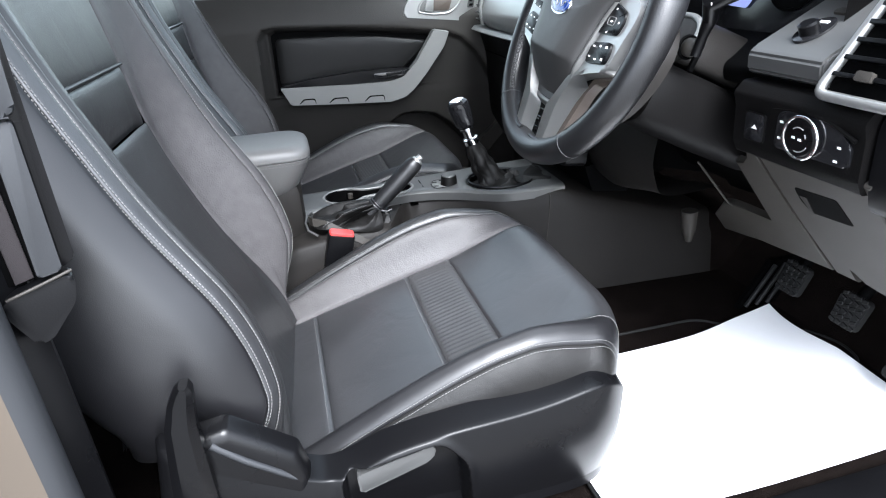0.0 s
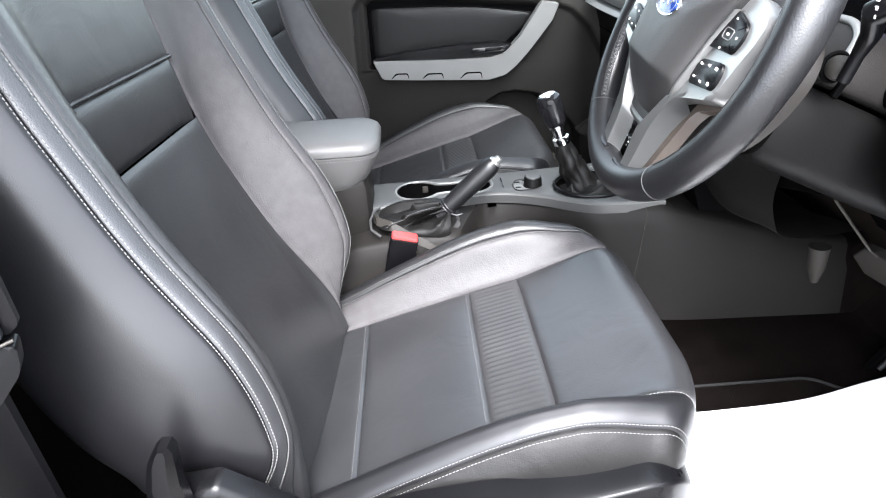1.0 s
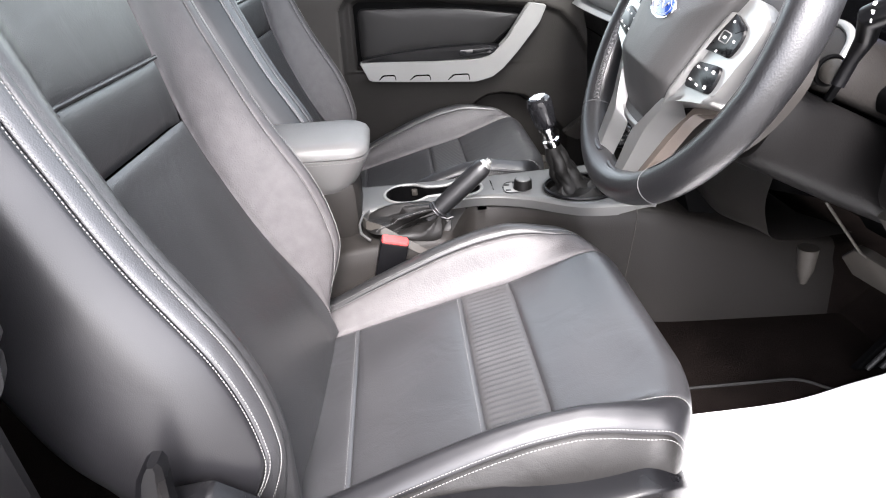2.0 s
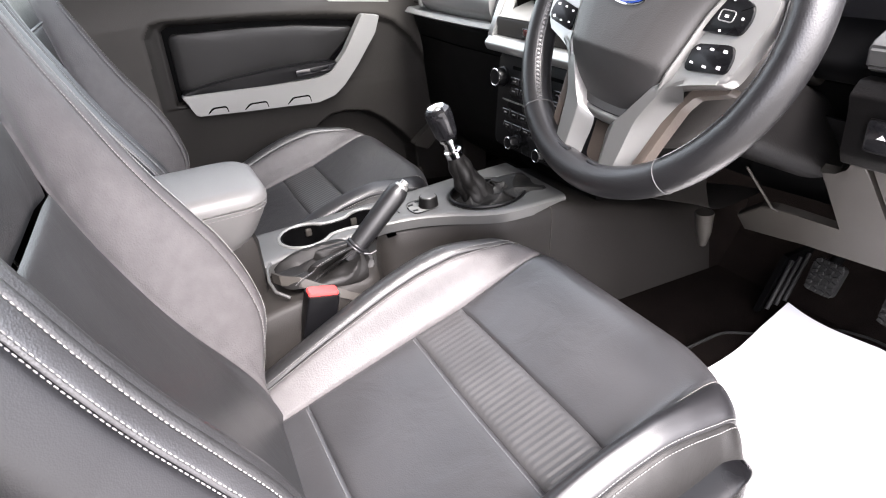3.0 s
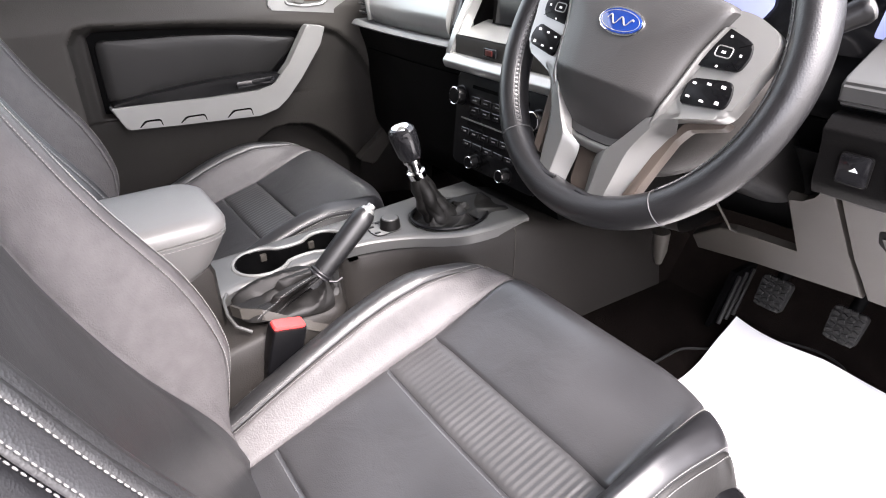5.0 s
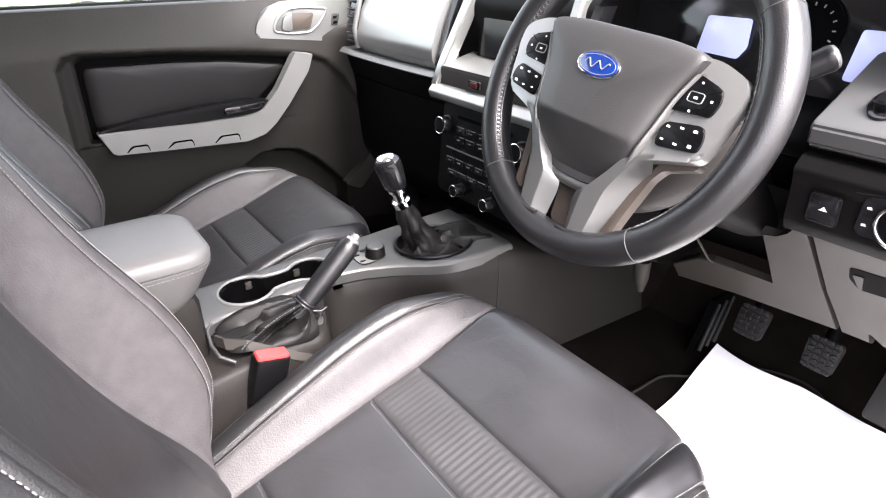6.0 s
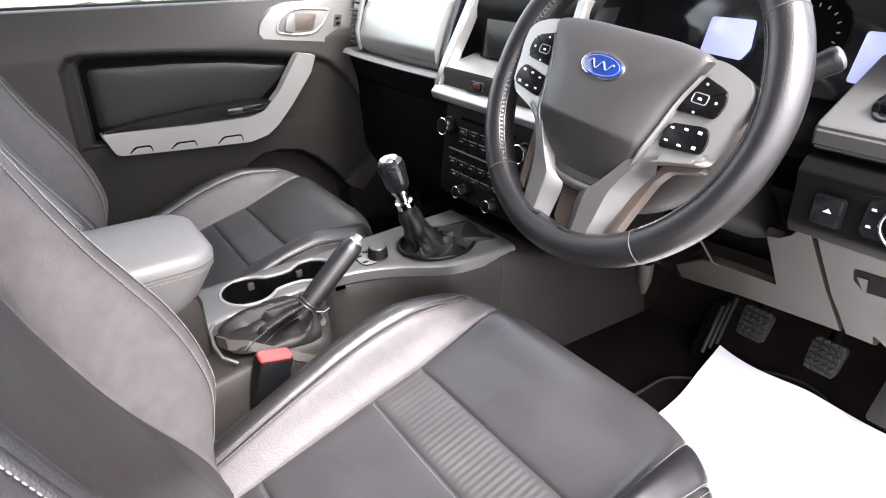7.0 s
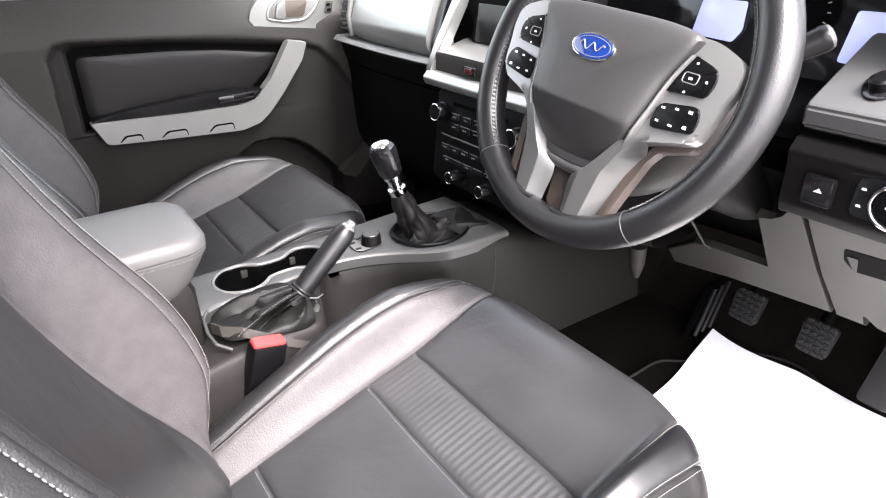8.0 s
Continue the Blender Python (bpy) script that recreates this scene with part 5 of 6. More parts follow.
# radio and climate panel
RAD = basis((0.566, 0.360, 0.945), (0, -1, 0), (0.12, 0, 1))
radio = part("radio_panel", slab(rounded([(-0.118, -0.095), (0.118, -0.095), (0.122, 0.075), (-0.122, 0.075)], 0.012), 0.045, RAD @ pose(0, 0, -0.045), 0.004), PLASTIC, dash, "black radio and climate panel")


def on_radio(x, y, z=0.0):
    return RAD @ pose(x, y, z)


def key(x, y, w, h, mark=True, mat=None):
    k = part("key", slab(rounded([(-w/2, -h/2), (w/2, -h/2), (w/2, h/2), (-w/2, h/2)], 0.0015, 2), 0.003, on_radio(x, y, -0.0005), 0.0008, 1), mat or GLOSS_BLACK, radio)
    if mark:
        part("key_mark", slab([(-w*0.18, -0.0009), (w*0.18, -0.0009), (w*0.18, 0.0009), (-w*0.18, 0.0009)], 0.0006, on_radio(x, y, 0.0026), 0), GREY_MARK, k)


part("disc_slot", slab(rounded([(-0.075, 0.050), (0.075, 0.050), (0.075, 0.056), (-0.075, 0.056)], 0.002), 0.001, on_radio(0, 0), 0), MATT_BLACK, radio)
for j, y in enumerate((0.030, 0.012)):
    for i in range(5):
        key(-0.064 + i * 0.032, y, 0.028, 0.013)
for i in range(7):
    key(-0.084 + i * 0.028, -0.030, 0.024, 0.012)
for i in range(6):
    key(-0.075 + i * 0.030, -0.052, 0.026, 0.010, i % 2 == 0)
part("panel_line", slab([(-0.10, -0.009), (0.10, -0.009), (0.10, -0.0065), (-0.10, -0.0065)], 0.0015, on_radio(0, 0), 0), SILVER_TRIM, radio)
for x, y, r in ((-0.104, 0.032, 0.0165), (0.104, 0.032, 0.0165), (-0.044, -0.078, 0.0115), (0.044, -0.078, 0.0115)):
    kn = part("radio_knob", lathe([(r + 0.002, 0.0), (r + 0.002, 0.003), (r, 0.004), (r * 0.94, 0.018), (r * 0.85, 0.0205), (0.001, 0.021)], on_radio(x, y), 32), PLASTIC, radio, "black rotary knob with chrome ring")
    part("knob_ring", tube([on_radio(x, y, 0.0195) @ Vector((r * 0.90 * math.cos(q), r * 0.90 * math.sin(q), 0)) for q in (2 * math.pi * j / 28 for j in range(28))], 0.0013, 6, closed=True), CHROME, kn)
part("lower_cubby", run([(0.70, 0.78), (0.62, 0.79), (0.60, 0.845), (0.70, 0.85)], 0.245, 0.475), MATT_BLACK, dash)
# instrument cluster
hood = []
for x, k in ((0.80, 1.0), (0.66, 1.06)):
    hood.append([(x, y * k, 1.10 + (z - 1.10) * k) for y, z in rounded([(0.21, 1.10), (0.20, 1.24), (0.10, 1.29), (-0.10, 1.29), (-0.20, 1.24), (-0.21, 1.10)], 0.05, 5)])
bm = bmesh.new()
rows = [[bm.verts.new(p) for p in r] for r in hood]
for j in range(len(rows[0]) - 1):
    bm.faces.new((rows[0][j], rows[0][j + 1], rows[1][j + 1], rows[1][j]))
bmesh.ops.solidify(bm, geom=bm.faces[:], thickness=0.012)
part("cluster_hood", bm, PLASTIC_DASH, dash)
cl = part("cluster_face", box((0.745, 0.0, 1.18), (0.01, 0.40, 0.18), 0.002, (0, 12, 0)), GLOSS_BLACK, dash, "black instrument cluster")
CLF = basis((0.737, 0.0, 1.18), (0, -1, 0), (0.2, 0, 0.98))


def on_cluster(x, y, z=0.0):
    return CLF @ pose(x, y, z)


for x0, x1, y0, y1 in ((-0.080, -0.008, -0.040, 0.012), (0.118, 0.185, -0.050, 0.012)):
    part("display", slab(rounded([(x0, y0 + 0.004), (x1 - 0.010, y0), (x1, y0 + 0.016), (x1 - 0.004, y1), (x0 + 0.004, y1)], 0.004), 0.002, on_cluster(0, 0), 0.0005), SCREEN, cl, "lit pale blue display")
gauge = part("gauge", lathe([(0.044, 0.0), (0.045, 0.003), (0.042, 0.0035), (0.041, 0.001), (0.001, 0.001)], on_cluster(0.060, 0.005), 40), MATT_BLACK, cl)
for i in range(13):
    a = radians(-40 + i * 260 / 12)
    part("gauge_mark", slab([(-0.0008, 0.029), (0.0008, 0.029), (0.0008, 0.033), (-0.0008, 0.033)], 0.0006, on_cluster(0.060, 0.005, 0.0015) @ Matrix.Rotation(a - math.pi / 2, 4, "Z"), 0), GREY_MARK, gauge)
# driver's end: pod, vent, switches, knee panels
pod = loft([[(x, y, z) for x, z in ((0.74, 1.080), (0.612, 1.082), (0.600, 1.088), (0.598, 1.108), (0.606, 1.116), (0.72, 1.173), (0.74, 1.17))] for y in (-0.150, -0.262)])
bmesh.ops.bevel(pod, geom=pod.edges[:], offset=0.003, segments=2, affect="EDGES", clamp_overlap=True)
part("switch_pod", pod, CONSOLE_TOP, dash, "satin grey switch pod")
PODM = basis((0.640, -0.202, 1.1335), (0, -1, 0), (0.10, 0, 0.05))
mir = part("mirror_control", slab(ellipse(0.017, 0.026), 0.003, PODM, 0.001), GLOSS_BLACK, dash)
part("mirror_knob", lathe([(0.011, 0.0), (0.011, 0.010), (0.008, 0.012), (0.001, 0.012)], PODM @ pose(0, -0.006, 0.003), 24), PLASTIC, mir)
part("mirror_mark", slab([(-0.006, 0.012), (0.006, 0.012), (0.006, 0.016), (-0.006, 0.016)], 0.0008, PODM @ pose(0, 0, 0.003), 0), WHITE_MARK, mir)
part("pod_button", slab(rounded([(-0.010, 0.034), (0.010, 0.034), (0.010, 0.044), (-0.010, 0.044)], 0.003), 0.003, PODM, 0.001), PLASTIC_GREY, dash)
VENT = basis((0.595, -0.315, 1.085), (0, -1, 0), (0.40, 0, 0.92))
ve = part("air_vent", slab(rounded([(-0.040, 0.0), (0.048, 0.0), (0.048, 0.135), (-0.012, 0.135)], 0.010), 0.012, VENT @ pose(0, 0, -0.012), 0.002), MATT_BLACK, dash, "driver's air vent with silver frame")
frame_line = rounded([(-0.046, -0.006), (0.054, -0.006), (0.054, 0.141), (-0.014, 0.141)], 0.012)
part("vent_frame", tube([VENT @ Vector((x, y, 0.002)) for x, y in frame_line], 0.0056, 12, closed=True), SILVER, ve, "satin silver vent frame")
for i in range(7):
    y = 0.014 + i * 0.018
    part("vent_slat", slab([(-0.038 + y * 0.18, y), (0.047, y), (0.047, y + 0.0045), (-0.038 + y * 0.18, y + 0.0045)], 0.012, VENT @ pose(0, 0, -0.004), 0.0005), PLASTIC, ve)
part("vent_tab", slab(rounded([(-0.006, 0.012), (0.012, 0.012), (0.012, 0.022), (-0.006, 0.022)], 0.002), 0.006, VENT @ pose(0, 0, 0.006), 0.001), PLASTIC_GREY, ve)
sw_face = run(rounded([(0.66, 0.985), (0.606, 0.985), (0.598, 1.00), (0.594, 1.045), (0.588, 1.062), (0.600, 1.076), (0.66, 1.080)], 0.004, 3), -0.336, -0.150, 8)
part("switch_panel", sw_face, PLASTIC_DASH, dash, "dark switch panel")
SW = basis((0.5965, 0.0, 1.020), (0, -1, 0), (-0.06, 0, 1))


def on_sw(x, y, z=0.0):
    return SW @ pose(x, y, z)


part("dash_end", run(rounded([(0.72, 0.960), (0.618, 0.965), (0.606, 1.00), (0.602, 1.060), (0.612, 1.082), (0.72, 1.10)], 0.012, 4), -0.395, -0.340, 4), PLASTIC, dash, "rounded black end of the dashboard")
part("panel_ridge", tube([on_sw(x, y, 0.003) @ Vector((0, 0, 0)) for x, y in ((0.215, 0.036), (0.255, 0.041), (0.295, 0.035), (0.328, 0.022))], 0.0022, 8), PLASTIC_DASH, dash)
a_sw = part("load_switch", slab(rounded([(-0.0155, -0.0165), (0.0155, -0.0165), (0.0155, 0.0165), (-0.0155, 0.0165)], 0.004), 0.004, on_sw(0.189, 0.006), 0.001), GLOSS_BLACK, dash, "small black dash switch")
part("switch_rim", tube([on_sw(0.189, 0.006, 0.003) @ Vector((x, y, 0)) for x, y in rounded([(-0.0155, -0.0165), (0.0155, -0.0165), (0.0155, 0.0165), (-0.0155, 0.0165)], 0.004)], 0.0012, 6, closed=True), PLASTIC_DASH, a_sw)
part("switch_mark", slab([(-0.0045, -0.0018), (0.0045, -0.0018), (0.0025, 0.0005), (0.0005, 0.0030), (-0.0015, 0.0005)], 0.0006, on_sw(0.189, 0.006, 0.0041), 0), WHITE_MARK, a_sw)
lamp_poly = rounded([(0.222, -0.010), (0.324, -0.008), (0.324, 0.016), (0.305, 0.032), (0.262, 0.040), (0.224, 0.033)], 0.006)
lamp_sw = part("light_switch", slab(lamp_poly, 0.004, on_sw(0, 0), 0.002), GLOSS_BLACK, dash, "rotary headlamp switch with chrome ring")
KC = (0.264, 0.012)
part("switch_knob", lathe([(0.0225, 0.0), (0.0225, 0.005), (0.0195, 0.007), (0.001, 0.0075)], on_sw(*KC, 0.004), 40), PLASTIC, lamp_sw)
part("knob_ring", tube([on_sw(*KC, 0.009) @ Vector((0.0232 * math.cos(q), 0.0232 * math.sin(q), 0)) for q in (2 * math.pi * j / 48 for j in range(48))], 0.0020, 8, closed=True), CHROME, lamp_sw, "chrome ring")
for r, a0, a1 in ((0.0120, 60, 130), (0.0150, -30, -100), (0.0105, 10, 35)):
    part("switch_mark", tube([on_sw(*KC, 0.0120) @ Vector((r * math.cos(radians(a)), r * math.sin(radians(a)), 0)) for a in steps(a0, a1, 10)], 0.0007, 6), GREY_MARK, lamp_sw)
for x, y, z in ((0.231, 0.022, 0.0042), (0.230, 0.003, 0.0042), (0.311, 0.012, 0.0042), (0.309, -0.003, 0.0042), (0.258, 0.012, 0.0118), (0.267, 0.011, 0.0118)):
    part("switch_mark", slab([(-0.0024, -0.0013), (0.0024, -0.0013), (0.0014, 0.0013), (-0.0024, 0.0010)], 0.0006, on_sw(x, y, z), 0), WHITE_MARK, lamp_sw)
# knee panels: two grey mouldings with openings and a seam between them
KNEE = basis((0.640, 0.0, 0.955), (0, -1, 0), (-0.64, 0, 0.77))
left_panel = [(-0.090, -0.283), (-0.016, -0.257), (0.028, -0.242), (0.123, -0.222), (0.1885, -0.211), (0.178, -0.100), (0.1735, 0.000), (0.170, 0.055), (0.160, 0.050),
              (0.150, 0.018), (0.132, 0.000), (0.111, -0.001), (0.110, -0.143), (0.047, -0.148), (0.010, -0.153), (-0.020, -0.165), (-0.088, -0.235)]
part("knee_panel", slab(left_panel, 0.012, KNEE @ pose(0, 0, -0.012), 0.003), PLASTIC_GREY, dash, "grey plastic knee panel", sharp=14)
right_panel = [(0.1945, -0.210), (0.234, -0.206), (0.227, -0.172), (0.237, -0.174), (0.247, -0.199), (0.276, -0.202), (0.338, -0.200), (0.345, 0.055), (0.275, 0.053),
               (0.1765, 0.055), (0.180, 0.000), (0.1845, -0.100)]
part("knee_panel", slab(right_panel, 0.012, KNEE @ pose(0, 0, -0.012), 0.003), PLASTIC_GREY, dash, "grey plastic knee panel with coin slot", sharp=14)
# flat near-black slabs paint the shade of gap, coin slot and storage opening
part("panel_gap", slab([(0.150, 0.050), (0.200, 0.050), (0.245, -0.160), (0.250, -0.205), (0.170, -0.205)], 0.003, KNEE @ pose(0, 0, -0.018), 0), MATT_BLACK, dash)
coin = part("coin_slot_shade", slab(rounded([(0.216, -0.006), (0.282, 0.002), (0.289, -0.044), (0.224, -0.054), (0.214, -0.034)], 0.005), 0.0015, KNEE @ pose(0, 0, -0.0008), 0), MATT_BLACK, dash, "flat black patch for the shade in the coin slot")
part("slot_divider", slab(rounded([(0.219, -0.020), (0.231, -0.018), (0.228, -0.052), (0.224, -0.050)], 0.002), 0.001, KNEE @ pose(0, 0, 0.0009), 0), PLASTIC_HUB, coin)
part("opening_shade", slab([(-0.050, -0.175), (0.120, -0.150), (0.172, 0.050), (-0.050, 0.060)], 0.002, KNEE @ pose(0, 0, -0.040), 0), MATT_BLACK, dash)
part("opening_lip", tube([KNEE @ Vector(p) for p in ((-0.004, -0.050, 0.001), (0.000, -0.100, 0.001), (0.004, -0.150, 0.001), (0.013, -0.157, 0.000))], 0.0019, 8), PLASTIC_GREY, dash)
hem = spline([(-0.02, 0.868), (0.04, 0.858), (0.10, 0.843), (0.16, 0.831), (0.26, 0.829)])


def cover_at(y, v):
    """The rounded knee cover left of the storage opening."""
    low = hem(y)
    x, z = spline([(0.0, 0.720, low + 0.004), (0.25, 0.640, low - 0.001), (0.35, 0.612, low + 0.004), (0.45, 0.600, low + 0.018), (0.7, 0.588, low + 0.070), (1.0, 0.606, 1.030)])(v)
    return Vector((x + 0.35 * max(0, y - 0.10) ** 1.5, y, z))


part("knee_cover", grid(cover_at, steps(0.002, 0.26, 36), steps(0, 1, 30)), PLASTIC_SIDE, dash, "rounded dark grey knee cover")
part("tunnel_flap", tube([(0.773, 0.137, 0.765), (0.776, 0.136, 0.725), (0.778, 0.135, 0.699)], lambda t: 0.016 - 0.010 * t * t, 10), PLASTIC_GREY, dash)

# ---- pedals and footwell ----
def pedal(name, y, label):
    p = thing(name, (0.89, y, 0.68), label, "pedal")
    m = basis((0.885, y, 0.680), (0, -1, 0), (0.35, 0, 0.94))
    pad_ob = part("pad", slab(rounded([(-0.0235, -0.030), (0.0235, -0.030), (0.0265, 0.027), (-0.0265, 0.027)], 0.010), 0.012, m, 0.004), RUBBER, p)
    for j in range(6):
        for i in (-1.5, -0.5, 0.5, 1.5):
            part("tread", slab(rounded([(-0.0048, -0.0032), (0.0048, -0.0032), (0.0048, 0.0032), (-0.0048, 0.0032)], 0.0016, 2), 0.003, m @ pose(i * 0.0118, -0.0250 + j * 0.0098, 0.0115, 0, 0, 18 if j % 2 else -18), 0.0008, 1), RUBBER, pad_ob)
    part("arm", tube([m @ Vector((0, 0.02, 0)), Vector((0.97, y, 0.80)), Vector((1.00, y, 0.95))], 0.010, 8), MATT_BLACK, p)
    return p


pedal("clutch_pedal", -0.033, "black ribbed rubber clutch pedal")
pedal("brake_pedal", -0.152, "black ribbed rubber brake pedal")
acc = thing("accelerator_pedal", (0.90, -0.255, 0.62), "black plastic accelerator pedal", "pedal")
part("pad", slab(rounded([(-0.022, -0.06), (0.022, -0.06), (0.026, 0.06), (-0.020, 0.06)], 0.008), 0.012, basis((0.905, -0.255, 0.665), (0, -1, 0), (0.5, 0, 0.86)), 0.003), RUBBER, acc)
rest = thing("foot_rest", (0.90, 0.045, 0.585), "black ribbed plastic foot rest", "foot rest")
part("plate", loft([[(0.840, 0.044, 0.580), (0.930, 0.044, 0.580), (0.930, 0.054, 0.580), (0.840, 0.054, 0.580)], [(0.908, 0.053, 0.670), (0.990, 0.053, 0.670), (0.990, 0.063, 0.670), (0.908, 0.063, 0.670)]]), MATT_BLACK, rest)
for i in range(3):
    part("rib", tube([(0.852 + 0.024 * i, 0.036, 0.588), (0.884 + 0.024 * i, 0.042, 0.625), (0.916 + 0.024 * i, 0.048, 0.662)], 0.0042, 8), RUBBER, rest)

# ---- cabin shell ----
def floor_z(x):
    return 0.575 + (0.30 * max(0, x - 0.93) / 0.25 if x < 1.18 else 0.30)


structure("floor", grid(lambda x, y: (x, y, floor_z(x)), steps(-1.0, 1.18, 60), steps(-0.42, 1.02, 20)), CARPET, "dark carpeted cabin floor", "floor")
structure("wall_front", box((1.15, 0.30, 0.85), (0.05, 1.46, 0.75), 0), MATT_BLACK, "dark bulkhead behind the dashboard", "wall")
structure("wall_rear", box((-1.02, 0.30, 1.155), (0.04, 1.50, 1.21), 0), PLASTIC_DOOR, "dark rear cabin wall", "wall")
structure("ceiling", box((-0.25, 0.33, 1.76), (1.50, 1.36, 0.04), 0.01), HEADLINER, "pale fabric headlining", "ceiling")
structure("trim_1", loft([[(1.06, 1.03, 1.20), (1.10, 1.09, 1.20), (1.02, 1.09, 1.22), (0.98, 1.03, 1.22)], [(0.52, 0.98, 1.74), (0.56, 1.02, 1.74), (0.48, 1.02, 1.76), (0.44, 0.98, 1.76)]]), PLASTIC_DOOR, "grey windscreen pillar trim", "pillar")
structure("trim_2", loft([[(-0.33, 0.98, 0.58), (-0.33, 1.10, 0.58), (-0.45, 1.10, 0.58), (-0.45, 0.98, 0.58)], [(-0.36, 0.92, 1.74), (-0.36, 1.02, 1.74), (-0.50, 1.02, 1.74), (-0.50, 0.92, 1.74)]]), PLASTIC_DOOR, "grey door pillar trim", "pillar")
structure("trim_3", loft([[(1.06, -0.43, 1.20), (1.10, -0.37, 1.20), (1.02, -0.37, 1.22), (0.98, -0.43, 1.22)], [(0.52, -0.34, 1.74), (0.56, -0.30, 1.74), (0.48, -0.30, 1.76), (0.44, -0.34, 1.76)]]), PLASTIC_DOOR, "grey windscreen pillar trim", "pillar")
structure("window_1", grid(lambda u, v: (1.07 - 0.56 * u, -0.36 + 1.40 * v, 1.22 + 0.53 * u), steps(0, 1, 2), steps(0, 1, 2)), GLASS, "clear windscreen", "window")
# driver's door opening: pillar, sill and belt guide
pillar = thing("door_pillar", (-0.16, -0.46, 0.58), "driver's door pillar with dark trim and bronze paint", "pillar", kind="structure")


def pillar_at(k):
    return -0.158, -0.335, 0.56 + 1.18 * k


part("inner_trim", loft([[(x, y + 0.010, z), (x + 0.003, y, z), (x - 0.006, y - 0.022, z), (x - 0.016, y - 0.034, z), (x - 0.16, y - 0.034, z), (x - 0.16, y + 0.02, z), (x - 0.02, y + 0.02, z)] for x, y, z in (pillar_at(k) for k in steps(0, 1, 20))]), PLASTIC, pillar, "dark pillar trim", sharp=25)
part("door_seal", tube([(x - 0.014, y - 0.046, z) for x, y, z in (pillar_at(k) for k in steps(0, 1, 30))], 0.0165, 16), SEAL, pillar, "grey-black rubber door seal")
part("painted_post", loft([[(x - 0.006, y - 0.058, z), (x - 0.022, y - 0.072, z), (x - 0.060, y - 0.120, z), (x - 0.075, y - 0.150, z), (x - 0.20, y - 0.155, z), (x - 0.20, y - 0.036, z), (x - 0.022, y - 0.036, z)] for x, y, z in (pillar_at(k) for k in steps(0, 1, 20))]), PAINT, pillar, "bronze painted door post", sharp=25)
guide = thing("belt_guide", (-0.13, -0.33, 1.00), "dark seat belt guide with grey belt on the pillar", "belt guide")
GD = basis((-0.138, -0.336, 1.036), (0.90, 0.36, 0.0), (0.0, 0.0, 1.0))
part("guide_block", slab(rounded([(-0.036, -0.012), (-0.022, -0.046), (-0.012, -0.044), (0.010, -0.020), (0.014, 0.002), (-0.030, -0.006)], 0.007), 0.016, GD, 0.004), PLASTIC, guide)
part("guide_lip", tube([GD @ Vector(p) for p in ((-0.030, -0.006, 0.015), (-0.010, -0.001, 0.017), (0.013, 0.003, 0.013))], 0.0012, 8), PLASTIC_GREY, guide)
part("guide_slot", slab([(-0.034, -0.002), (-0.006, 0.000), (-0.004, 0.200), (-0.040, 0.200)], 0.004, GD, 0.001), MATT_BLACK, guide)
part("belt", slab([(-0.022, 0.000), (-0.010, 0.002), (-0.012, 0.40), (-0.026, 0.40)], 0.003, GD @ pose(0, 0, 0.004), 0.0008), surface("webbing", (0.010, 0.007, 0.008), 0.75, grain=1200, bump=0.6, dist=0.0006), guide)
part("guide_rail", slab(rounded([(-0.008, 0.003), (0.008, 0.005), (0.010, 0.112), (-0.005, 0.112)], 0.003), 0.014, GD, 0.004), SEAL, guide, "grey rail of the belt guide")
part("guide_rail", slab(rounded([(0.008, 0.004), (0.018, 0.010), (0.020, 0.20), (0.010, 0.20)], 0.003), 0.008, GD, 0.003), PLASTIC, guide)
part("guide_cap", slab(rounded([(-0.012, 0.115), (0.014, 0.115), (0.016, 0.160), (-0.006, 0.170)], 0.008), 0.018, GD, 0.005), SEAL, guide)
structure("wall_right", box((1.03, -0.43, 0.86), (0.30, 0.03, 0.74), 0), PLASTIC, "dark kick panel beside the footwell", "wall")
structure("wall_left", box((0.98, 1.03, 0.86), (0.40, 0.05, 0.74), 0), MATT_BLACK, "dark kick panel on the passenger side", "wall")
structure("window_2", box((-0.74, 1.06, 1.455), (0.60, 0.004, 0.57), 0), GLASS, "closed rear side window", "window")
structure("wall_left_rear", box((-0.74, 1.05, 0.86), (0.60, 0.06, 0.62), 0), PLASTIC_DOOR, "dark rear door panel", "wall")
structure("wall_right_rear", box((-0.70, -0.44, 1.15), (0.74, 0.06, 1.20), 0), PLASTIC_DOOR, "dark rear door panel on the driver's side", "wall")
sill = thing("door_sill", (0.35, -0.42, 0.50), "black plastic door sill trim", "door sill", kind="structure")
part("scuff_trim", box((0.45, -0.395, 0.585), (1.30, 0.070, 0.030), 0.010), PLASTIC, sill)
part("painted_sill", box((0.45, -0.475, 0.50), (1.30, 0.090, 0.16), 0.03), PAINT, sill)
# white paper floor cover and the mat beneath it
mat_ob = thing("floor_mat", (0.65, -0.12, 0.576), "dark carpet floor mat under the paper cover", "floor mat")
mat_poly = rounded([(0.36, -0.36), (0.80, -0.36), (0.868, -0.185), (0.912, -0.168), (0.926, -0.120), (0.902, -0.062), (0.775, 0.000), (0.738, 0.034), (0.36, 0.036)], 0.03, 6)
part("carpet_sheet", slab(mat_poly, 0.008, pose(0, 0, 0.576), 0.003), CARPET, mat_ob)
part("binding", tube([(x, y, 0.584) for x, y in mat_poly], 0.0032, 6, closed=True), RUBBER, mat_ob)
paper = thing("paper_mat", (0.65, -0.17, 0.585), "white paper floor cover, slightly curled", "paper mat")
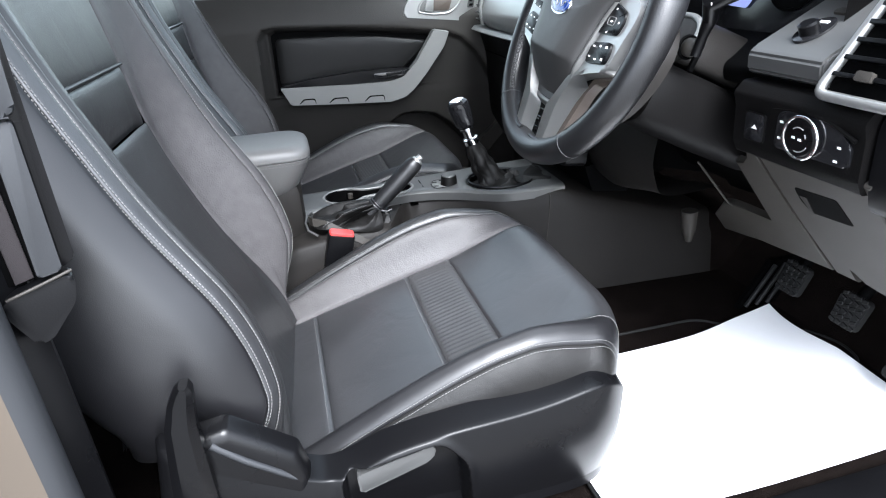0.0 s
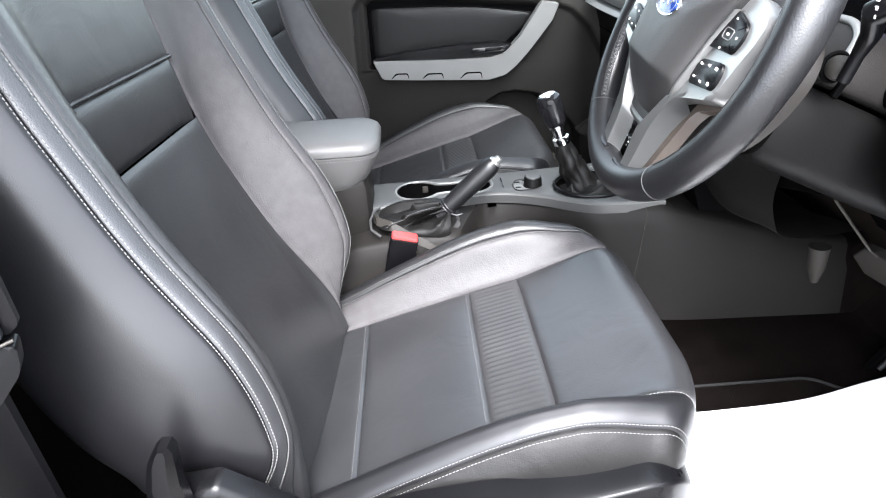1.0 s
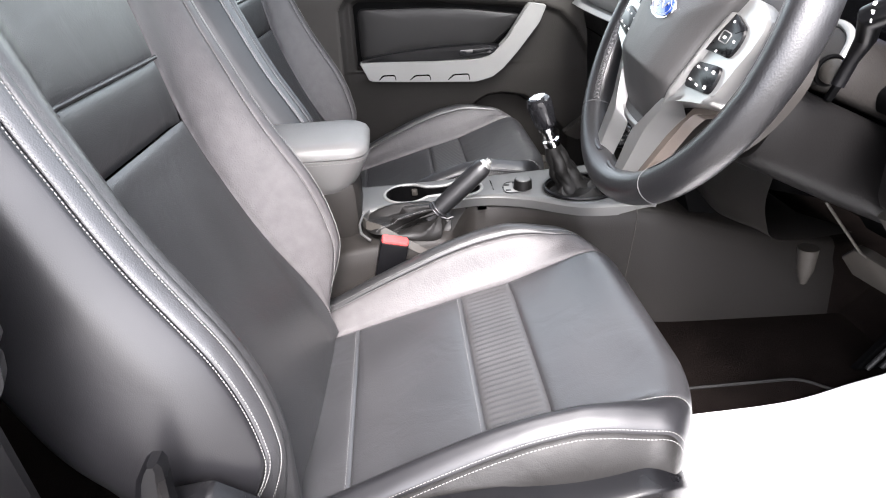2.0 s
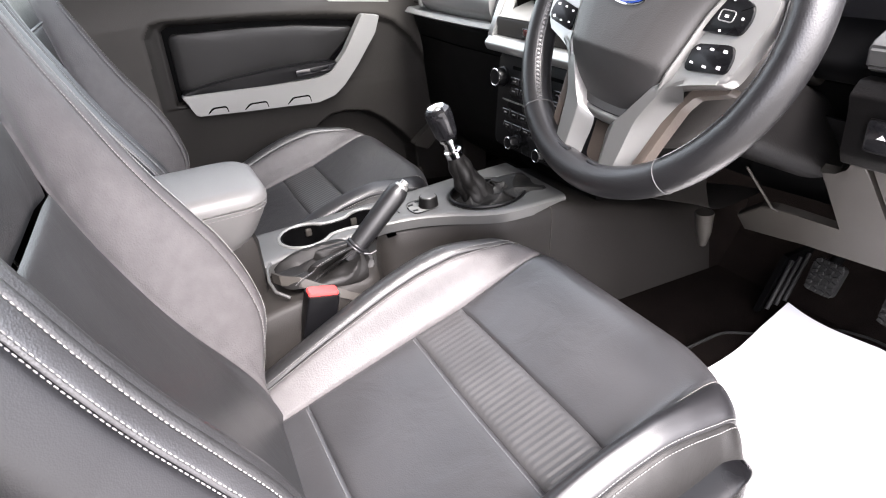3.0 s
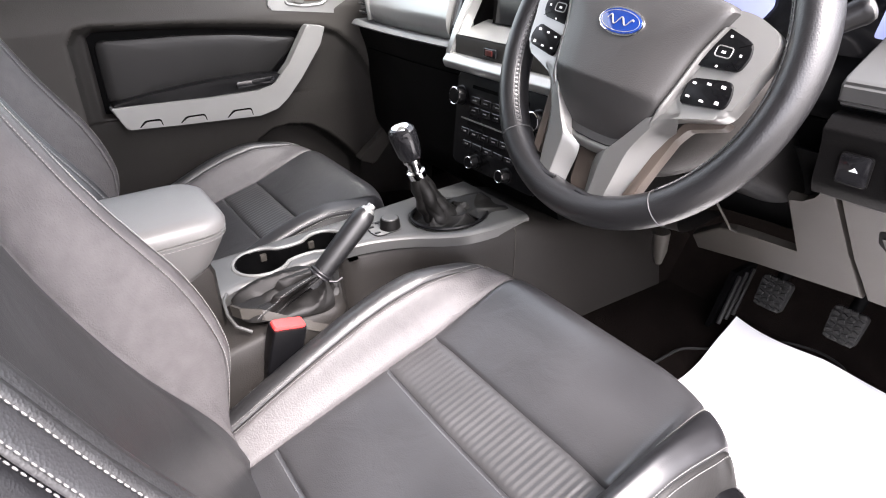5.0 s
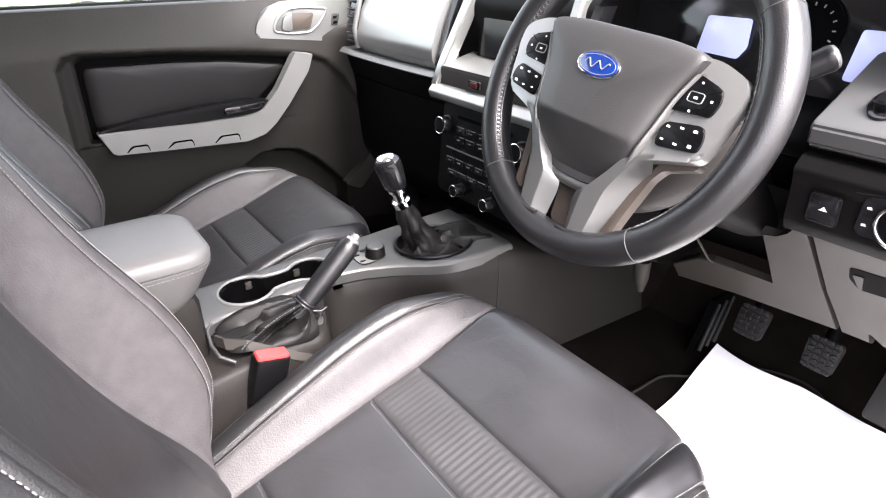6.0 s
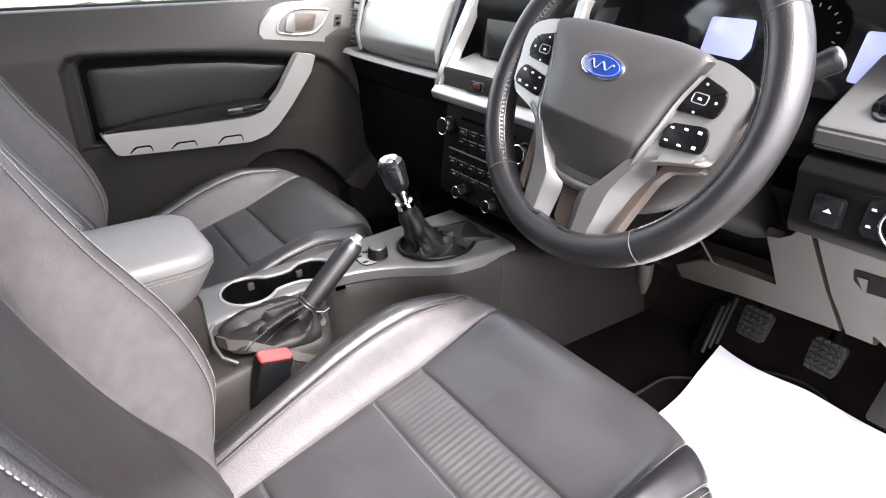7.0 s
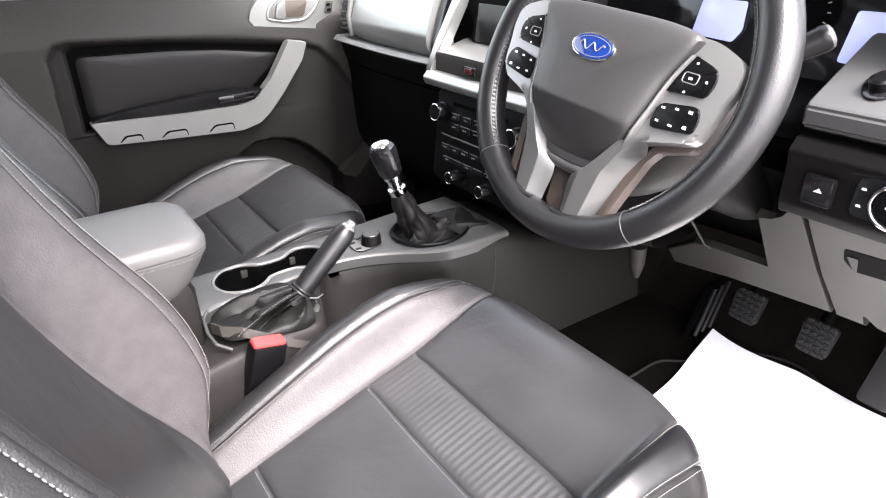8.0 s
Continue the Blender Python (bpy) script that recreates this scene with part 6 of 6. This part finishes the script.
left = spline([(0, 0.36, -0.022), (0.3, 0.54, -0.026), (0.55, 0.690, -0.017), (0.8, 0.810, 0.008), (1, 0.897, 0.026)])
right = spline([(0, 0.36, -0.345), (0.4, 0.58, -0.348), (0.75, 0.76, -0.345), (1, 0.895, -0.33)])


def paper_at(u, v):
    a, b = left(u), right(u)
    x, y = a[0] + (b[0] - a[0]) * v, a[1] + (b[1] - a[1]) * v
    x -= 0.012 * math.sin(math.pi * min(1, 2.2 * v)) * u ** 4
    z = 0.589 + 0.004 * u ** 6 * (1 - v) + 0.0025 * math.sin(9 * v + 4 * u) * math.sin(5 * u) ** 2 + 0.012 * v ** 8
    return Vector((x, y, z))


part("sheet", grid(paper_at, steps(0, 1, 40), steps(0, 1, 40)), PAPER, paper)
for k in range(5):
    u, v = (0.42 + 0.05 * (k % 3), 0.45 + 0.09 * k)
    p = paper_at(u, v)
    part("print", tube([p + Vector((0.012 * math.sin(q + k), 0.018 * (q / 3 - 0.5), 0.0012)) for q in steps(0, 3, 8)], 0.0006, 4), GREY_MARK, paper)

# unseen open door, added to cut light and reflections from the front right
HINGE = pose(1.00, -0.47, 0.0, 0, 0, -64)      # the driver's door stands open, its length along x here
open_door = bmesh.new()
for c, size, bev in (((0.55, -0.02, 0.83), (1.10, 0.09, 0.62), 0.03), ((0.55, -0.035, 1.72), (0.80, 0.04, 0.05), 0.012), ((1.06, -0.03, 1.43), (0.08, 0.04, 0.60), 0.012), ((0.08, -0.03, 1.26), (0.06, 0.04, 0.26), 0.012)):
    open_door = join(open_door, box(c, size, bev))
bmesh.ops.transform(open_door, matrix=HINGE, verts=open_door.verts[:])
structure("door_1", open_door, PLASTIC_DOOR, "unseen driver's door standing open, added to block light", "car door")
structure("underbody", box((0.06, 0.31, 0.275), (2.20, 1.50, 0.55), 0), MATT_BLACK, "dark underbody of the vehicle", "underbody")
# ---- outside ----
verge = structure("verge", grid(lambda x, y: (x, y, 0.02 + 0.10 * math.sin(1.7 * x + 0.6 * y) * math.sin(0.9 * y) ** 2 + 0.05 * math.sin(5.3 * x + 2.1 * y)), steps(-30, 30, 120), steps(17.0, 40, 60)), GRASS, "green grass verge beyond the yard", "grass")
structure("ground", sheet([(-400, -400, 0), (400, -400, 0), (400, 400, 0), (-400, 400, 0)]), CONCRETE, "pale concrete yard reaching the horizon", "ground")
